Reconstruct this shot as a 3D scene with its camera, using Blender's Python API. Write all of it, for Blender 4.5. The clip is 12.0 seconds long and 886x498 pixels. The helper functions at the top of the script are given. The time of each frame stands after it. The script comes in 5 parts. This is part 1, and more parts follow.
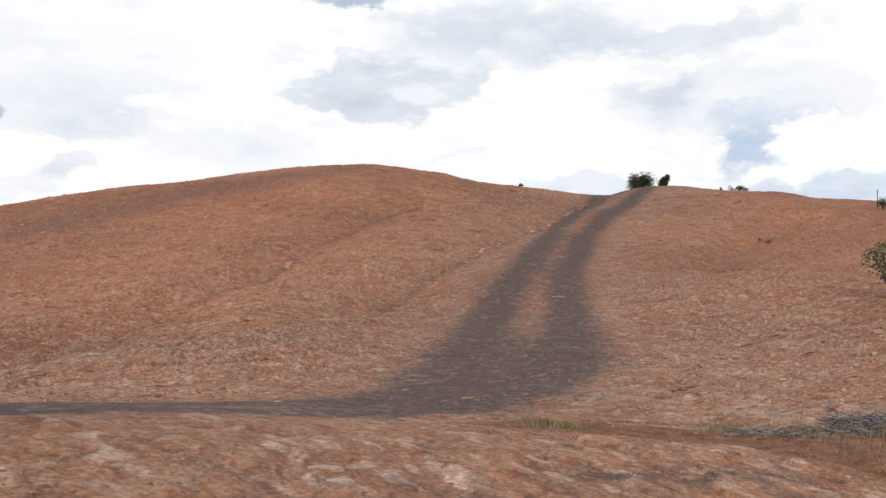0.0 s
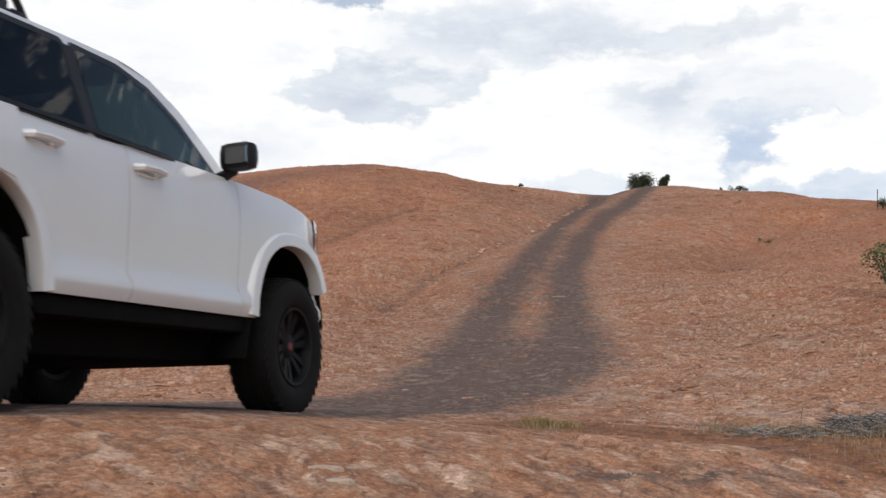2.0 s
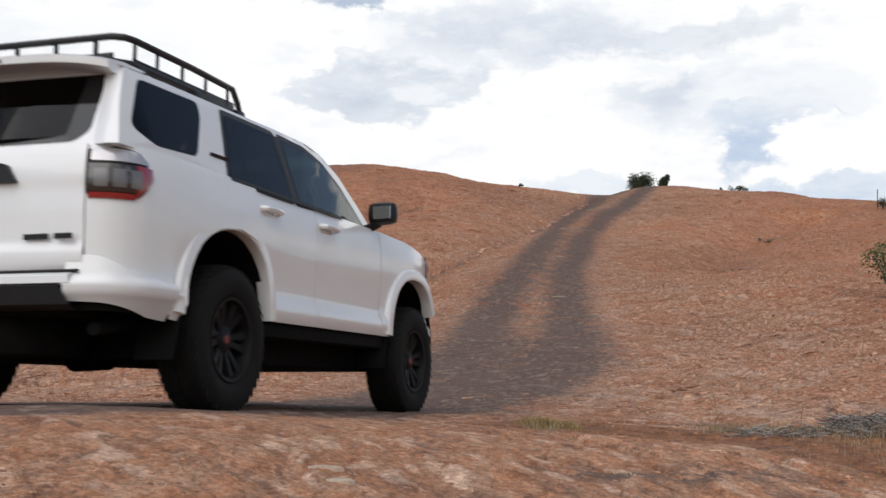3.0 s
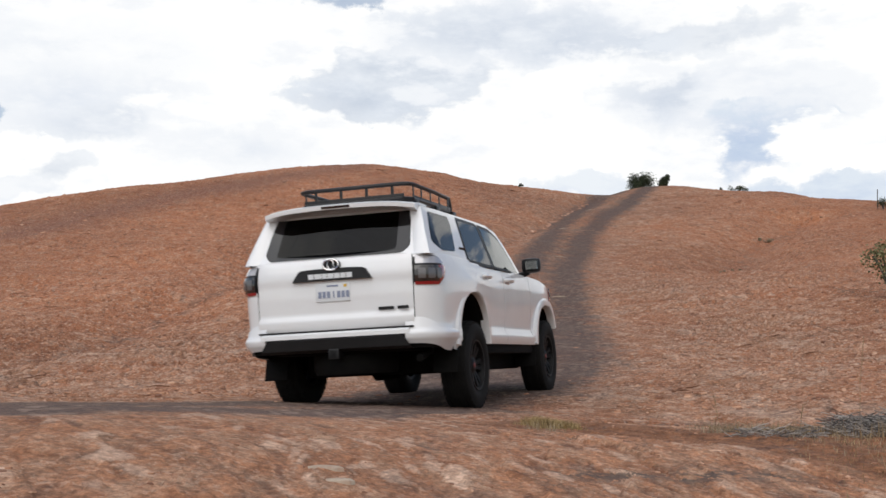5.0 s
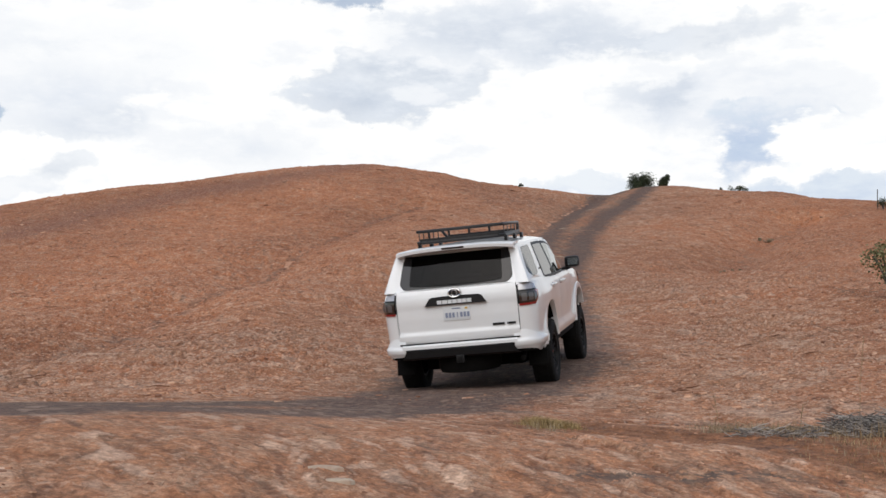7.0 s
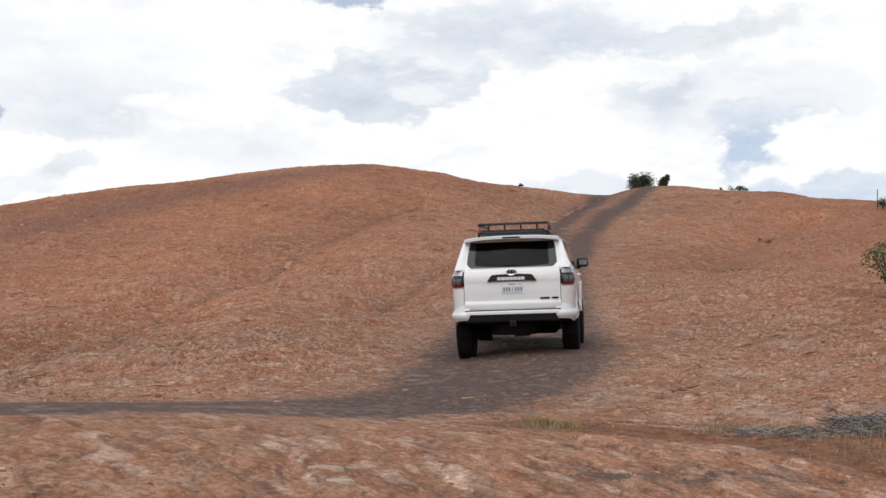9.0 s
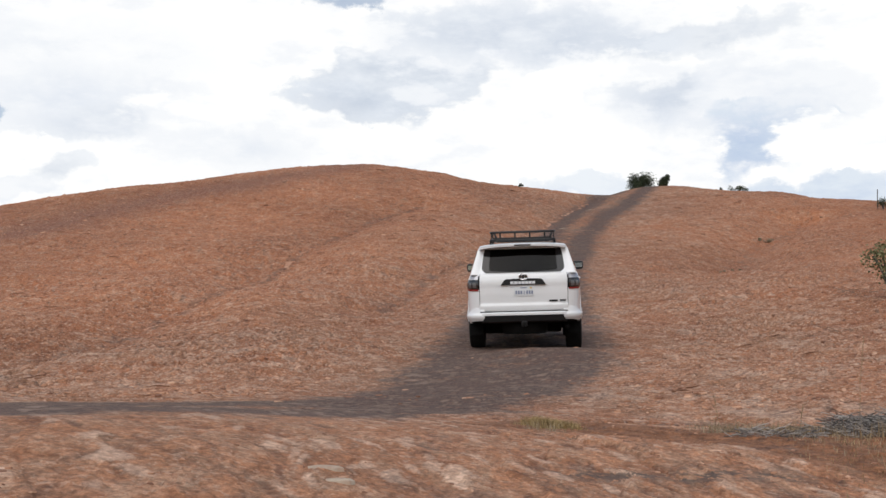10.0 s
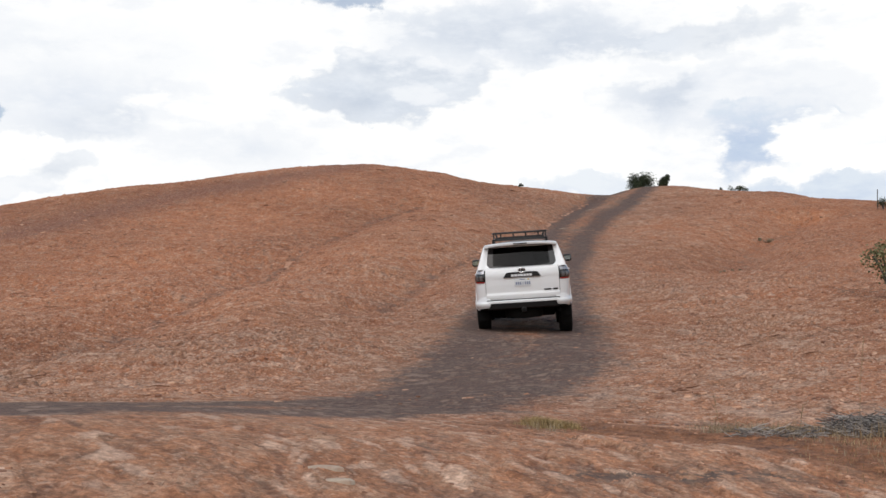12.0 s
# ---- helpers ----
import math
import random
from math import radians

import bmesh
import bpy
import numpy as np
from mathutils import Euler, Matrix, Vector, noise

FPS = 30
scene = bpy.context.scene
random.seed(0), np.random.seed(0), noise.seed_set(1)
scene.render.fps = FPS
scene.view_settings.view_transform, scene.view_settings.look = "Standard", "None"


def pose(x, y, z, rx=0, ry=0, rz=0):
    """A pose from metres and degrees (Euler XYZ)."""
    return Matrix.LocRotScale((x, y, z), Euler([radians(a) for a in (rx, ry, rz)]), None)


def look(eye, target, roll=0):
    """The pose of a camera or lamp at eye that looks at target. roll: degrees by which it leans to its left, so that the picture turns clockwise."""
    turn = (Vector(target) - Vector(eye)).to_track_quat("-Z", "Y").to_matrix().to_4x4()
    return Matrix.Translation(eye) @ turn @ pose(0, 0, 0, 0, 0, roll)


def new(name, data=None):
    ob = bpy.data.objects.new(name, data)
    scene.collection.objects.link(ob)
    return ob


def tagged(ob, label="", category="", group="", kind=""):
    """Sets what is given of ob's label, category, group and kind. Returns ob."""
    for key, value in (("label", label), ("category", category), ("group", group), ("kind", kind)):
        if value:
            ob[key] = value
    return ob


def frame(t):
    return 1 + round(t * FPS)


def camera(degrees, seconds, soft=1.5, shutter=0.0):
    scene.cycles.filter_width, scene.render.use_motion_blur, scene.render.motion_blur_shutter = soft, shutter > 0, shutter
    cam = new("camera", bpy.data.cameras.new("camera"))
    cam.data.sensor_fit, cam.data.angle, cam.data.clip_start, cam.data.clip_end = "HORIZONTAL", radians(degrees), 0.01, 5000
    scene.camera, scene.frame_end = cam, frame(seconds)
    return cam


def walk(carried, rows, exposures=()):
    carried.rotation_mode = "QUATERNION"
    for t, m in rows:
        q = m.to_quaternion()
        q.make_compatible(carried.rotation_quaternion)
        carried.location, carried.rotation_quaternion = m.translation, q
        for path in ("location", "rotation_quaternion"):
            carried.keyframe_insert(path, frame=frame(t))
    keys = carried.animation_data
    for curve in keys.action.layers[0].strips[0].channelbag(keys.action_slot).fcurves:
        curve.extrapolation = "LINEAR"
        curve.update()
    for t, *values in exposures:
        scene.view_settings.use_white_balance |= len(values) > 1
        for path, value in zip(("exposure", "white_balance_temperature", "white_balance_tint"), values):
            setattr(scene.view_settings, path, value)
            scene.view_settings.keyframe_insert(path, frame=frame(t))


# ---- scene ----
# camera: fixed on a low tripod, tilted up the slope
EYE = (0.0, 0.0, 1.0)
cam = camera(37.95, 12.0, soft=1.5, shutter=0.5)
CAM_POSE = pose(*EYE, 95.5, 0, 0)
walk(cam, [(0.0, CAM_POSE), (12.0, CAM_POSE)])

# the vehicle's way: seconds, place of the rear axle's foot, turn (roll, pitch, heading)
CAR_ROWS = [
    (0.0, -4.09, 1.68, 0.905, -1.5, 1.6, 67.2),
    (0.5, -3.69, 2.52, 0.881, -1.6, 1.3, 68.0),
    (1.0, -3.30, 3.35, 0.849, -1.2, 0.8, 68.9),
    (1.5, -2.92, 4.20, 0.803, -0.2, 0.9, 70.1),
    (2.0, -2.59, 5.00, 0.791, -1.4, 0.8, 71.3),
    (2.5, -2.28, 5.92, 0.805, -1.5, 1.3, 71.7),
    (2.8, -2.10, 6.62, 0.790, -0.2, 1.2, 71.5),
    (3.2, -1.83, 7.47, 0.764, -0.1, 0.9, 71.0),
    (5.0, -0.54, 11.73, 0.702, -2.6, -1.0, 72.3),
    (5.5, -0.22, 12.83, 0.694, -5.0, -3.0, 72.9),
    (6.0, 0.05, 13.86, 0.753, -1.2, -3.8, 73.9),
    (6.5, 0.28, 14.75, 0.800, -2.5, -6.3, 75.5),
    (7.0, 0.49, 15.60, 0.836, -4.3, -7.5, 77.2),
    (9.0, 1.165, 19.65, 1.325, -1.4, -4.6, 82.6),
    (9.5, 1.245, 20.45, 1.348, -3.8, -5.4, 84.2),
    (10.0, 1.38, 21.48, 1.410, -1.3, -5.5, 85.8),
    (10.5, 1.45, 22.45, 1.568, -2.4, -5.7, 86.1),
    (11.0, 1.52, 23.45, 1.661, -3.8, -6.0, 86.3),
    (11.5, 1.61, 24.52, 1.747, -6.6, -6.2, 86.6),
    (12.0, 1.63, 25.42, 1.844, -3.4, -6.1, 86.4),
]


# ---- sky and light ----
def shader(tree, kind, **values):
    n = tree.nodes.new(kind)
    for k, v in values.items():
        if k in n.inputs:
            n.inputs[k].default_value = v
    return n


def sky_world():
    world = bpy.data.worlds.new("sky")
    world.use_nodes = True
    scene.world = world
    t = world.node_tree
    t.nodes.clear()
    link = t.links.new
    out = t.nodes.new("ShaderNodeOutputWorld")
    bg = t.nodes.new("ShaderNodeBackground")
    link(bg.outputs[0], out.inputs[0])
    coord = t.nodes.new("ShaderNodeTexCoord")
    # ragged cloud edges: the direction is warped a little by noise
    rag = shader(t, "ShaderNodeTexNoise", Scale=17.0, Detail=9.0, Roughness=0.62)
    link(coord.outputs["Generated"], rag.inputs["Vector"])
    sub = t.nodes.new("ShaderNodeVectorMath")
    sub.operation = "SUBTRACT"
    link(rag.outputs["Color"], sub.inputs[0])
    sub.inputs[1].default_value = (0.5, 0.5, 0.5)
    scl = t.nodes.new("ShaderNodeVectorMath")
    scl.operation = "SCALE"
    link(sub.outputs[0], scl.inputs[0])
    scl.inputs["Scale"].default_value = 0.050
    warp = t.nodes.new("ShaderNodeVectorMath")
    warp.operation = "ADD"
    link(coord.outputs["Generated"], warp.inputs[0])
    link(scl.outputs[0], warp.inputs[1])
    puff = shader(t, "ShaderNodeTexNoise", Scale=21.0, Detail=10.0, Roughness=0.6)
    flat = t.nodes.new("ShaderNodeMapping")
    flat.inputs["Scale"].default_value = (0.75, 0.75, 1.9)
    link(coord.outputs["Generated"], flat.inputs["Vector"])
    link(flat.outputs[0], puff.inputs["Vector"])

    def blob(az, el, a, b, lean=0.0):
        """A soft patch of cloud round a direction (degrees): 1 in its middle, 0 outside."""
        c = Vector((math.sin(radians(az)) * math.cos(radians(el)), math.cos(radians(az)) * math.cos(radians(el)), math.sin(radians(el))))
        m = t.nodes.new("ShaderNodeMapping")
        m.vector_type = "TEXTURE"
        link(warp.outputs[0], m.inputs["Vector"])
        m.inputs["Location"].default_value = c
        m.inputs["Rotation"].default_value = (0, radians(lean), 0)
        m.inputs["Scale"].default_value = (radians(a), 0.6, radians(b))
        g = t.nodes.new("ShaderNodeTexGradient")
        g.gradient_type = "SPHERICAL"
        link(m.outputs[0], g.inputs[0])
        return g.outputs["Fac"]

    def mixed(fac, a, b, gain=1.0, top=1.0):
        # the patch is broken up by the puffs, and ends where it ends
        k = t.nodes.new("ShaderNodeMath")
        k.operation = "MULTIPLY_ADD"
        link(puff.outputs[0], k.inputs[0])
        k.inputs[1].default_value, k.inputs[2].default_value = 2.4, -1.2
        ad = t.nodes.new("ShaderNodeMath")
        ad.operation = "ADD"
        link(fac, ad.inputs[0])
        link(k.outputs[0], ad.inputs[1])
        cut = t.nodes.new("ShaderNodeMath")
        cut.operation = "MULTIPLY"
        cut.inputs[1].default_value = 5.0
        link(fac, cut.inputs[0])
        lo = t.nodes.new("ShaderNodeMath")
        lo.operation = "MINIMUM"
        link(ad.outputs[0], lo.inputs[0])
        link(cut.outputs[0], lo.inputs[1])
        r = t.nodes.new("ShaderNodeMapRange")
        r.interpolation_type = "SMOOTHSTEP"
        r.inputs["From Min"].default_value = 0.08
        r.inputs["From Max"].default_value = 1.7 / gain
        r.inputs["To Max"].default_value = top
        link(lo.outputs[0], r.inputs["Value"])
        m = t.nodes.new("ShaderNodeMix")
        m.data_type = "RGBA"
        link(r.outputs[0], m.inputs["Factor"])
        for sock, v in ((m.inputs["A"], a), (m.inputs["B"], b)):
            if isinstance(v, tuple):
                sock.default_value = v
            else:
                link(v, sock)
        return m.outputs["Result"]

    # clear sky, seen through the few gaps
    sky = t.nodes.new("ShaderNodeTexSky")
    sky.sky_type = "NISHITA"
    sky.sun_disc = False
    sky.sun_elevation = SUN_EL
    sky.sun_rotation = SUN_AZ
    dim = t.nodes.new("ShaderNodeMix")
    dim.data_type = "RGBA"
    dim.blend_type = "MULTIPLY"
    dim.inputs["Factor"].default_value = 1.0
    link(sky.outputs[0], dim.inputs["A"])
    dim.inputs["B"].default_value = (0.115, 0.115, 0.115, 1)
    clear = dim.outputs["Result"]
    # cloud cover over the whole sky, white with greyer bellies
    belly = shader(t, "ShaderNodeTexNoise", Scale=3.6, Detail=8.0, Roughness=0.55)
    squash = t.nodes.new("ShaderNodeMapping")
    squash.inputs["Scale"].default_value = (1.0, 1.0, 2.4)
    link(warp.outputs[0], squash.inputs["Vector"])
    link(squash.outputs[0], belly.inputs["Vector"])
    ramp = t.nodes.new("ShaderNodeValToRGB")
    ramp.color_ramp.elements[0].position, ramp.color_ramp.elements[0].color = 0.44, (0.50, 0.55, 0.63, 1)
    ramp.color_ramp.elements[1].position, ramp.color_ramp.elements[1].color = 0.60, (1.0, 1.0, 1.0, 1)
    link(belly.outputs[0], ramp.inputs[0])
    # broken cloud: about half the sky is blue between the clouds
    cover = t.nodes.new("ShaderNodeMapRange")
    cover.interpolation_type = "SMOOTHSTEP"
    cover.inputs["From Min"].default_value, cover.inputs["From Max"].default_value = 0.50, 0.60
    link(belly.outputs[0], cover.inputs["Value"])
    broken = t.nodes.new("ShaderNodeMix")
    broken.data_type = "RGBA"
    link(cover.outputs[0], broken.inputs["Factor"])
    link(clear, broken.inputs["A"])
    link(ramp.outputs[0], broken.inputs["B"])
    col = broken.outputs["Result"]
    billow = t.nodes.new("ShaderNodeValToRGB")
    billow.color_ramp.elements[0].position, billow.color_ramp.elements[0].color = 0.36, (0.93, 0.95, 0.98, 1)
    billow.color_ramp.elements[1].position, billow.color_ramp.elements[1].color = 0.50, (1.05, 1.05, 1.04, 1)
    link(puff.outputs[0], billow.inputs[0])
    WHITE = billow.outputs[0]

    def cloud_tone(dark, light):
        r = t.nodes.new("ShaderNodeValToRGB")
        r.color_ramp.elements[0].position, r.color_ramp.elements[0].color = 0.36, (*dark, 1)
        r.color_ramp.elements[1].position, r.color_ramp.elements[1].color = 0.62, (*light, 1)
        link(puff.outputs[0], r.inputs[0])
        return r.outputs[0]

    GREY = cloud_tone((0.54, 0.61, 0.72), (0.78, 0.83, 0.90))
    PALE = cloud_tone((0.77, 0.82, 0.90), (0.93, 0.95, 0.98))
    BLUE = cloud_tone((0.48, 0.59, 0.78), (0.70, 0.78, 0.88))
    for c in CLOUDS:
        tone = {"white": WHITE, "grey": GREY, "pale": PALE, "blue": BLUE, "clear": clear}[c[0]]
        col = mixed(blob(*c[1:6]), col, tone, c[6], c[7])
    link(col, bg.inputs["Color"])
    bg.inputs["Strength"].default_value = SKY_STRENGTH


SUN_EL, SUN_AZ = radians(50), radians(205)
SKY_STRENGTH = 1.0
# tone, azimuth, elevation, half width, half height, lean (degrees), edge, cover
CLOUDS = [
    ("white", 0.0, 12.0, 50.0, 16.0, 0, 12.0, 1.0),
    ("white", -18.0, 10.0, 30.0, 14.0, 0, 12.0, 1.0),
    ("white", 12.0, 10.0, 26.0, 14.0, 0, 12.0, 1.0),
    # unseen cloud bank behind the camera, added to brighten the vehicle's tail
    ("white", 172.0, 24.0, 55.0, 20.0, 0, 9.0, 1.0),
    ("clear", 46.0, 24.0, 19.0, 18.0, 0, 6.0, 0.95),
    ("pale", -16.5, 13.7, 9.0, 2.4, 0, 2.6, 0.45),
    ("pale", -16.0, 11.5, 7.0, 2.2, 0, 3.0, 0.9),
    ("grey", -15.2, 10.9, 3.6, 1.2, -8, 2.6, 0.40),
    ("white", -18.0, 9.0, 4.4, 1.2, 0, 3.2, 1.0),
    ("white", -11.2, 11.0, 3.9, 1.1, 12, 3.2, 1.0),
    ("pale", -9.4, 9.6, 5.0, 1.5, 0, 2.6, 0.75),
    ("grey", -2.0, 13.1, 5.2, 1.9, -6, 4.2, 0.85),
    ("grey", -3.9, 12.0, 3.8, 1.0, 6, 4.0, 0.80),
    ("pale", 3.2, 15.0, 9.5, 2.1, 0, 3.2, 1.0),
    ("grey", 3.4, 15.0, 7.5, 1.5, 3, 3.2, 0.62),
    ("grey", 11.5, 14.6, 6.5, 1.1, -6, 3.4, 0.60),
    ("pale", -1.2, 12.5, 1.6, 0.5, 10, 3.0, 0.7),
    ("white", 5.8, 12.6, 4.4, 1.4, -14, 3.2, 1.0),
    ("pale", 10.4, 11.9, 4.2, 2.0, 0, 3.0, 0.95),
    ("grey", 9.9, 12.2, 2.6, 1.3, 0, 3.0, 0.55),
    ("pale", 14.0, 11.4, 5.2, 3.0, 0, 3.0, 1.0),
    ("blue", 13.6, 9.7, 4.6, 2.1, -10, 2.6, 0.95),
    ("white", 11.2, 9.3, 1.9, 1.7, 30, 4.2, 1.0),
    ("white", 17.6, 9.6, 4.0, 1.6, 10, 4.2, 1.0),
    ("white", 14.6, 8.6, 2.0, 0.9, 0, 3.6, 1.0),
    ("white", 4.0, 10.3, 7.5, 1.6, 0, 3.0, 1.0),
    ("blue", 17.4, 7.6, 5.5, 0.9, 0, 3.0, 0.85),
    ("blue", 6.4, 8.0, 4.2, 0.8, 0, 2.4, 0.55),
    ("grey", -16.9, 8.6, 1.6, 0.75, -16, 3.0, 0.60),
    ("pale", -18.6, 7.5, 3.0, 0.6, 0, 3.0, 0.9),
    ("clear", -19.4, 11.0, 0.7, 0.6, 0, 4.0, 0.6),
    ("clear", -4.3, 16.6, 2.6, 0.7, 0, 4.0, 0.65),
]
sky_world()
sun_data = bpy.data.lights.new("sun", "SUN")
sun_data.energy, sun_data.angle, sun_data.color = 1.8, radians(78), (1.0, 0.965, 0.92)
sun = new("sun", sun_data)
sun.matrix_world = look((0, 0, 60), Vector((0, 0, 60)) - Vector((math.sin(SUN_AZ) * math.cos(SUN_EL), math.cos(SUN_AZ) * math.cos(SUN_EL), math.sin(SUN_EL))))
# ---- materials ----
def material(name, base=(0.5, 0.5, 0.5), rough=0.5, metal=0.0, **more):
    m = bpy.data.materials.new(name)
    m.use_nodes = True
    b = m.node_tree.nodes["Principled BSDF"]
    b.inputs["Base Color"].default_value = (*base, 1)
    b.inputs["Roughness"].default_value = rough
    b.inputs["Metallic"].default_value = metal
    for k, v in more.items():
        b.inputs[k.replace("_", " ")].default_value = v
    return m


def ramp_node(t, src, stops):
    r = t.nodes.new("ShaderNodeValToRGB")
    e = r.color_ramp.elements
    while len(e) < len(stops):
        e.new(0.5)
    for el, (p, c) in zip(e, stops):
        el.position = p
        el.color = (*c, 1) if len(c) == 3 else c
    t.links.new(src, r.inputs[0])
    return r.outputs[0]


def noise_node(t, vec, scale, detail=4.0, rough=0.55, warp=0.0):
    n = t.nodes.new("ShaderNodeTexNoise")
    n.inputs["Scale"].default_value = scale
    n.inputs["Detail"].default_value = detail
    n.inputs["Roughness"].default_value = rough
    n.inputs["Distortion"].default_value = warp
    t.links.new(vec, n.inputs["Vector"])
    return n.outputs["Fac"]


def mix_node(t, fac, a, b, blend="MIX"):
    m = t.nodes.new("ShaderNodeMix")
    m.data_type = "RGBA"
    m.blend_type = blend
    for sock, v in ((m.inputs["Factor"], fac), (m.inputs["A"], a), (m.inputs["B"], b)):
        if isinstance(v, (int, float)):
            sock.default_value = v
        elif isinstance(v, tuple):
            sock.default_value = (*v, 1) if len(v) == 3 else v
        else:
            t.links.new(v, sock)
    return m.outputs["Result"]


def math_node(t, op, a, b=0.0, clamp=False):
    m = t.nodes.new("ShaderNodeMath")
    m.operation = op
    m.use_clamp = clamp
    for sock, v in ((m.inputs[0], a), (m.inputs[1], b)):
        if isinstance(v, (int, float)):
            sock.default_value = v
        else:
            t.links.new(v, sock)
    return m.outputs[0]


def place_node(t, scale=(1, 1, 1), turn=0.0):
    c = t.nodes.new("ShaderNodeTexCoord")
    m = t.nodes.new("ShaderNodeMapping")
    m.inputs["Scale"].default_value = scale
    m.inputs["Rotation"].default_value = (0, 0, radians(turn))
    t.links.new(c.outputs["Object"], m.inputs["Vector"])
    return m.outputs[0]


def bump_node(t, height_socket, strength, distance, normal=None):
    b = t.nodes.new("ShaderNodeBump")
    b.inputs["Strength"].default_value = strength
    b.inputs["Distance"].default_value = distance
    t.links.new(height_socket, b.inputs["Height"])
    if normal is not None:
        t.links.new(normal, b.inputs["Normal"])
    return b.outputs[0]


def attr_node(t, name):
    a = t.nodes.new("ShaderNodeAttribute")
    a.attribute_name = name
    return a.outputs["Fac"]


def rock_colour(t, p):
    """Flaking red sandstone: colour, and the noises that give its relief."""
    mid = noise_node(t, p, 0.5, 6, 0.62, 0.5)
    patch = noise_node(t, p, 2.0, 8, 0.62, 0.6)
    chips = noise_node(t, p, 11.0, 6, 0.66, 0.2)
    grain = noise_node(t, p, 38.0, 4, 0.7)
    col = ramp_node(t, patch, [(0.37, (0.325, 0.122, 0.053)), (0.455, (0.365, 0.142, 0.064)), (0.475, (0.370, 0.148, 0.069)), (0.53, (0.385, 0.160, 0.077)), (0.545, (0.410, 0.186, 0.098)), (0.63, (0.445, 0.232, 0.138))])
    tone = ramp_node(t, mid, [(0.38, (0.97, 0.94, 0.92)), (0.62, (1.10, 1.10, 1.10))])
    col = mix_node(t, 1.0, col, tone, "MULTIPLY")
    wide = ramp_node(t, noise_node(t, p, 0.11, 3, 0.5), [(0.38, (0.80, 0.76, 0.73)), (0.60, (1.14, 1.14, 1.14))])
    col = mix_node(t, 1.0, col, wide, "MULTIPLY")
    return col, mid, patch, chips, grain


def rock_material():
    m = material("slickrock", rough=0.9)
    t = m.node_tree
    b = t.nodes["Principled BSDF"]
    b.inputs["Specular IOR Level"].default_value = 0.3
    p = place_node(t, (1.0, 0.75, 1.0), 10)
    col, mid, patch, chips, grain = rock_colour(t, p)
    pale = math_node(t, "MULTIPLY", attr_node(t, "pale"), ramp_node(t, mid, [(0.36, (0.15, 0.15, 0.15)), (0.60, (1, 1, 1))]))
    col = mix_node(t, math_node(t, "MULTIPLY", pale, 0.85), col, ramp_node(t, patch, [(0.38, (0.285, 0.150, 0.090)), (0.455, (0.325, 0.178, 0.108)), (0.475, (0.340, 0.190, 0.120)), (0.53, (0.365, 0.212, 0.140)), (0.545, (0.420, 0.262, 0.182)), (0.62, (0.470, 0.320, 0.240))]))
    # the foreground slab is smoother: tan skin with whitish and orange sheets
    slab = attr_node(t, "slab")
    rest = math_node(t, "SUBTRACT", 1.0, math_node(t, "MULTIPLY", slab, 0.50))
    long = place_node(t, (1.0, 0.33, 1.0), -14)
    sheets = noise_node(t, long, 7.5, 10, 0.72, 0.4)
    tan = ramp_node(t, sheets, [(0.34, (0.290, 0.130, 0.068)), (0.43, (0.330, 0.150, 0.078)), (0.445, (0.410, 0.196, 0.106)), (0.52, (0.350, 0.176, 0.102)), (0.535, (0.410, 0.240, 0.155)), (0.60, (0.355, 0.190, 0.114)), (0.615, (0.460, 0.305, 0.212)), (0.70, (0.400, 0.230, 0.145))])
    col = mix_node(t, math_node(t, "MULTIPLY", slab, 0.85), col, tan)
    # each flake has its own tone; shade between them is put into the colour
    own = ramp_node(t, attr_node(t, "flake_tone"), [(0.20, (0.84, 0.78, 0.75)), (0.40, (0.98, 0.97, 0.96)), (0.62, (1.06, 1.06, 1.06)), (0.85, (1.18, 1.22, 1.25))])
    col = mix_node(t, 0.85, col, own, "MULTIPLY")
    gap = math_node(t, "MULTIPLY", attr_node(t, "crevice_shade"), ramp_node(t, chips, [(0.40, (0.15, 0.15, 0.15)), (0.52, (1, 1, 1))]))
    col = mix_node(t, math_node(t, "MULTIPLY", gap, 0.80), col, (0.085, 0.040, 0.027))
    tick = attr_node(t, "tick")
    col = mix_node(t, math_node(t, "MULTIPLY", tick, 0.62), col, (0.105, 0.048, 0.032))
    pale_chip = attr_node(t, "pale_chip")
    col = mix_node(t, math_node(t, "MULTIPLY", pale_chip, 0.72), col, (0.56, 0.385, 0.29))
    streak = ramp_node(t, noise_node(t, long, 13.0, 8, 0.72, 0.8), [(0.36, (0.64, 0.59, 0.56)), (0.45, (0.93, 0.92, 0.91)), (0.55, (1.06, 1.06, 1.06)), (0.63, (1.36, 1.44, 1.50))])
    col = mix_node(t, 0.9, col, streak, "MULTIPLY")
    col = mix_node(t, 1.0, col, (0.890, 0.855, 0.808), "MULTIPLY")
    # weathered skin, orange soil, rubber
    var = math_node(t, "MULTIPLY", attr_node(t, "varnish"), ramp_node(t, mid, [(0.30, (0.7, 0.7, 0.7)), (0.55, (0.95, 0.95, 0.95))]))
    col = mix_node(t, math_node(t, "MULTIPLY", var, 0.80), col, (0.185, 0.082, 0.054))
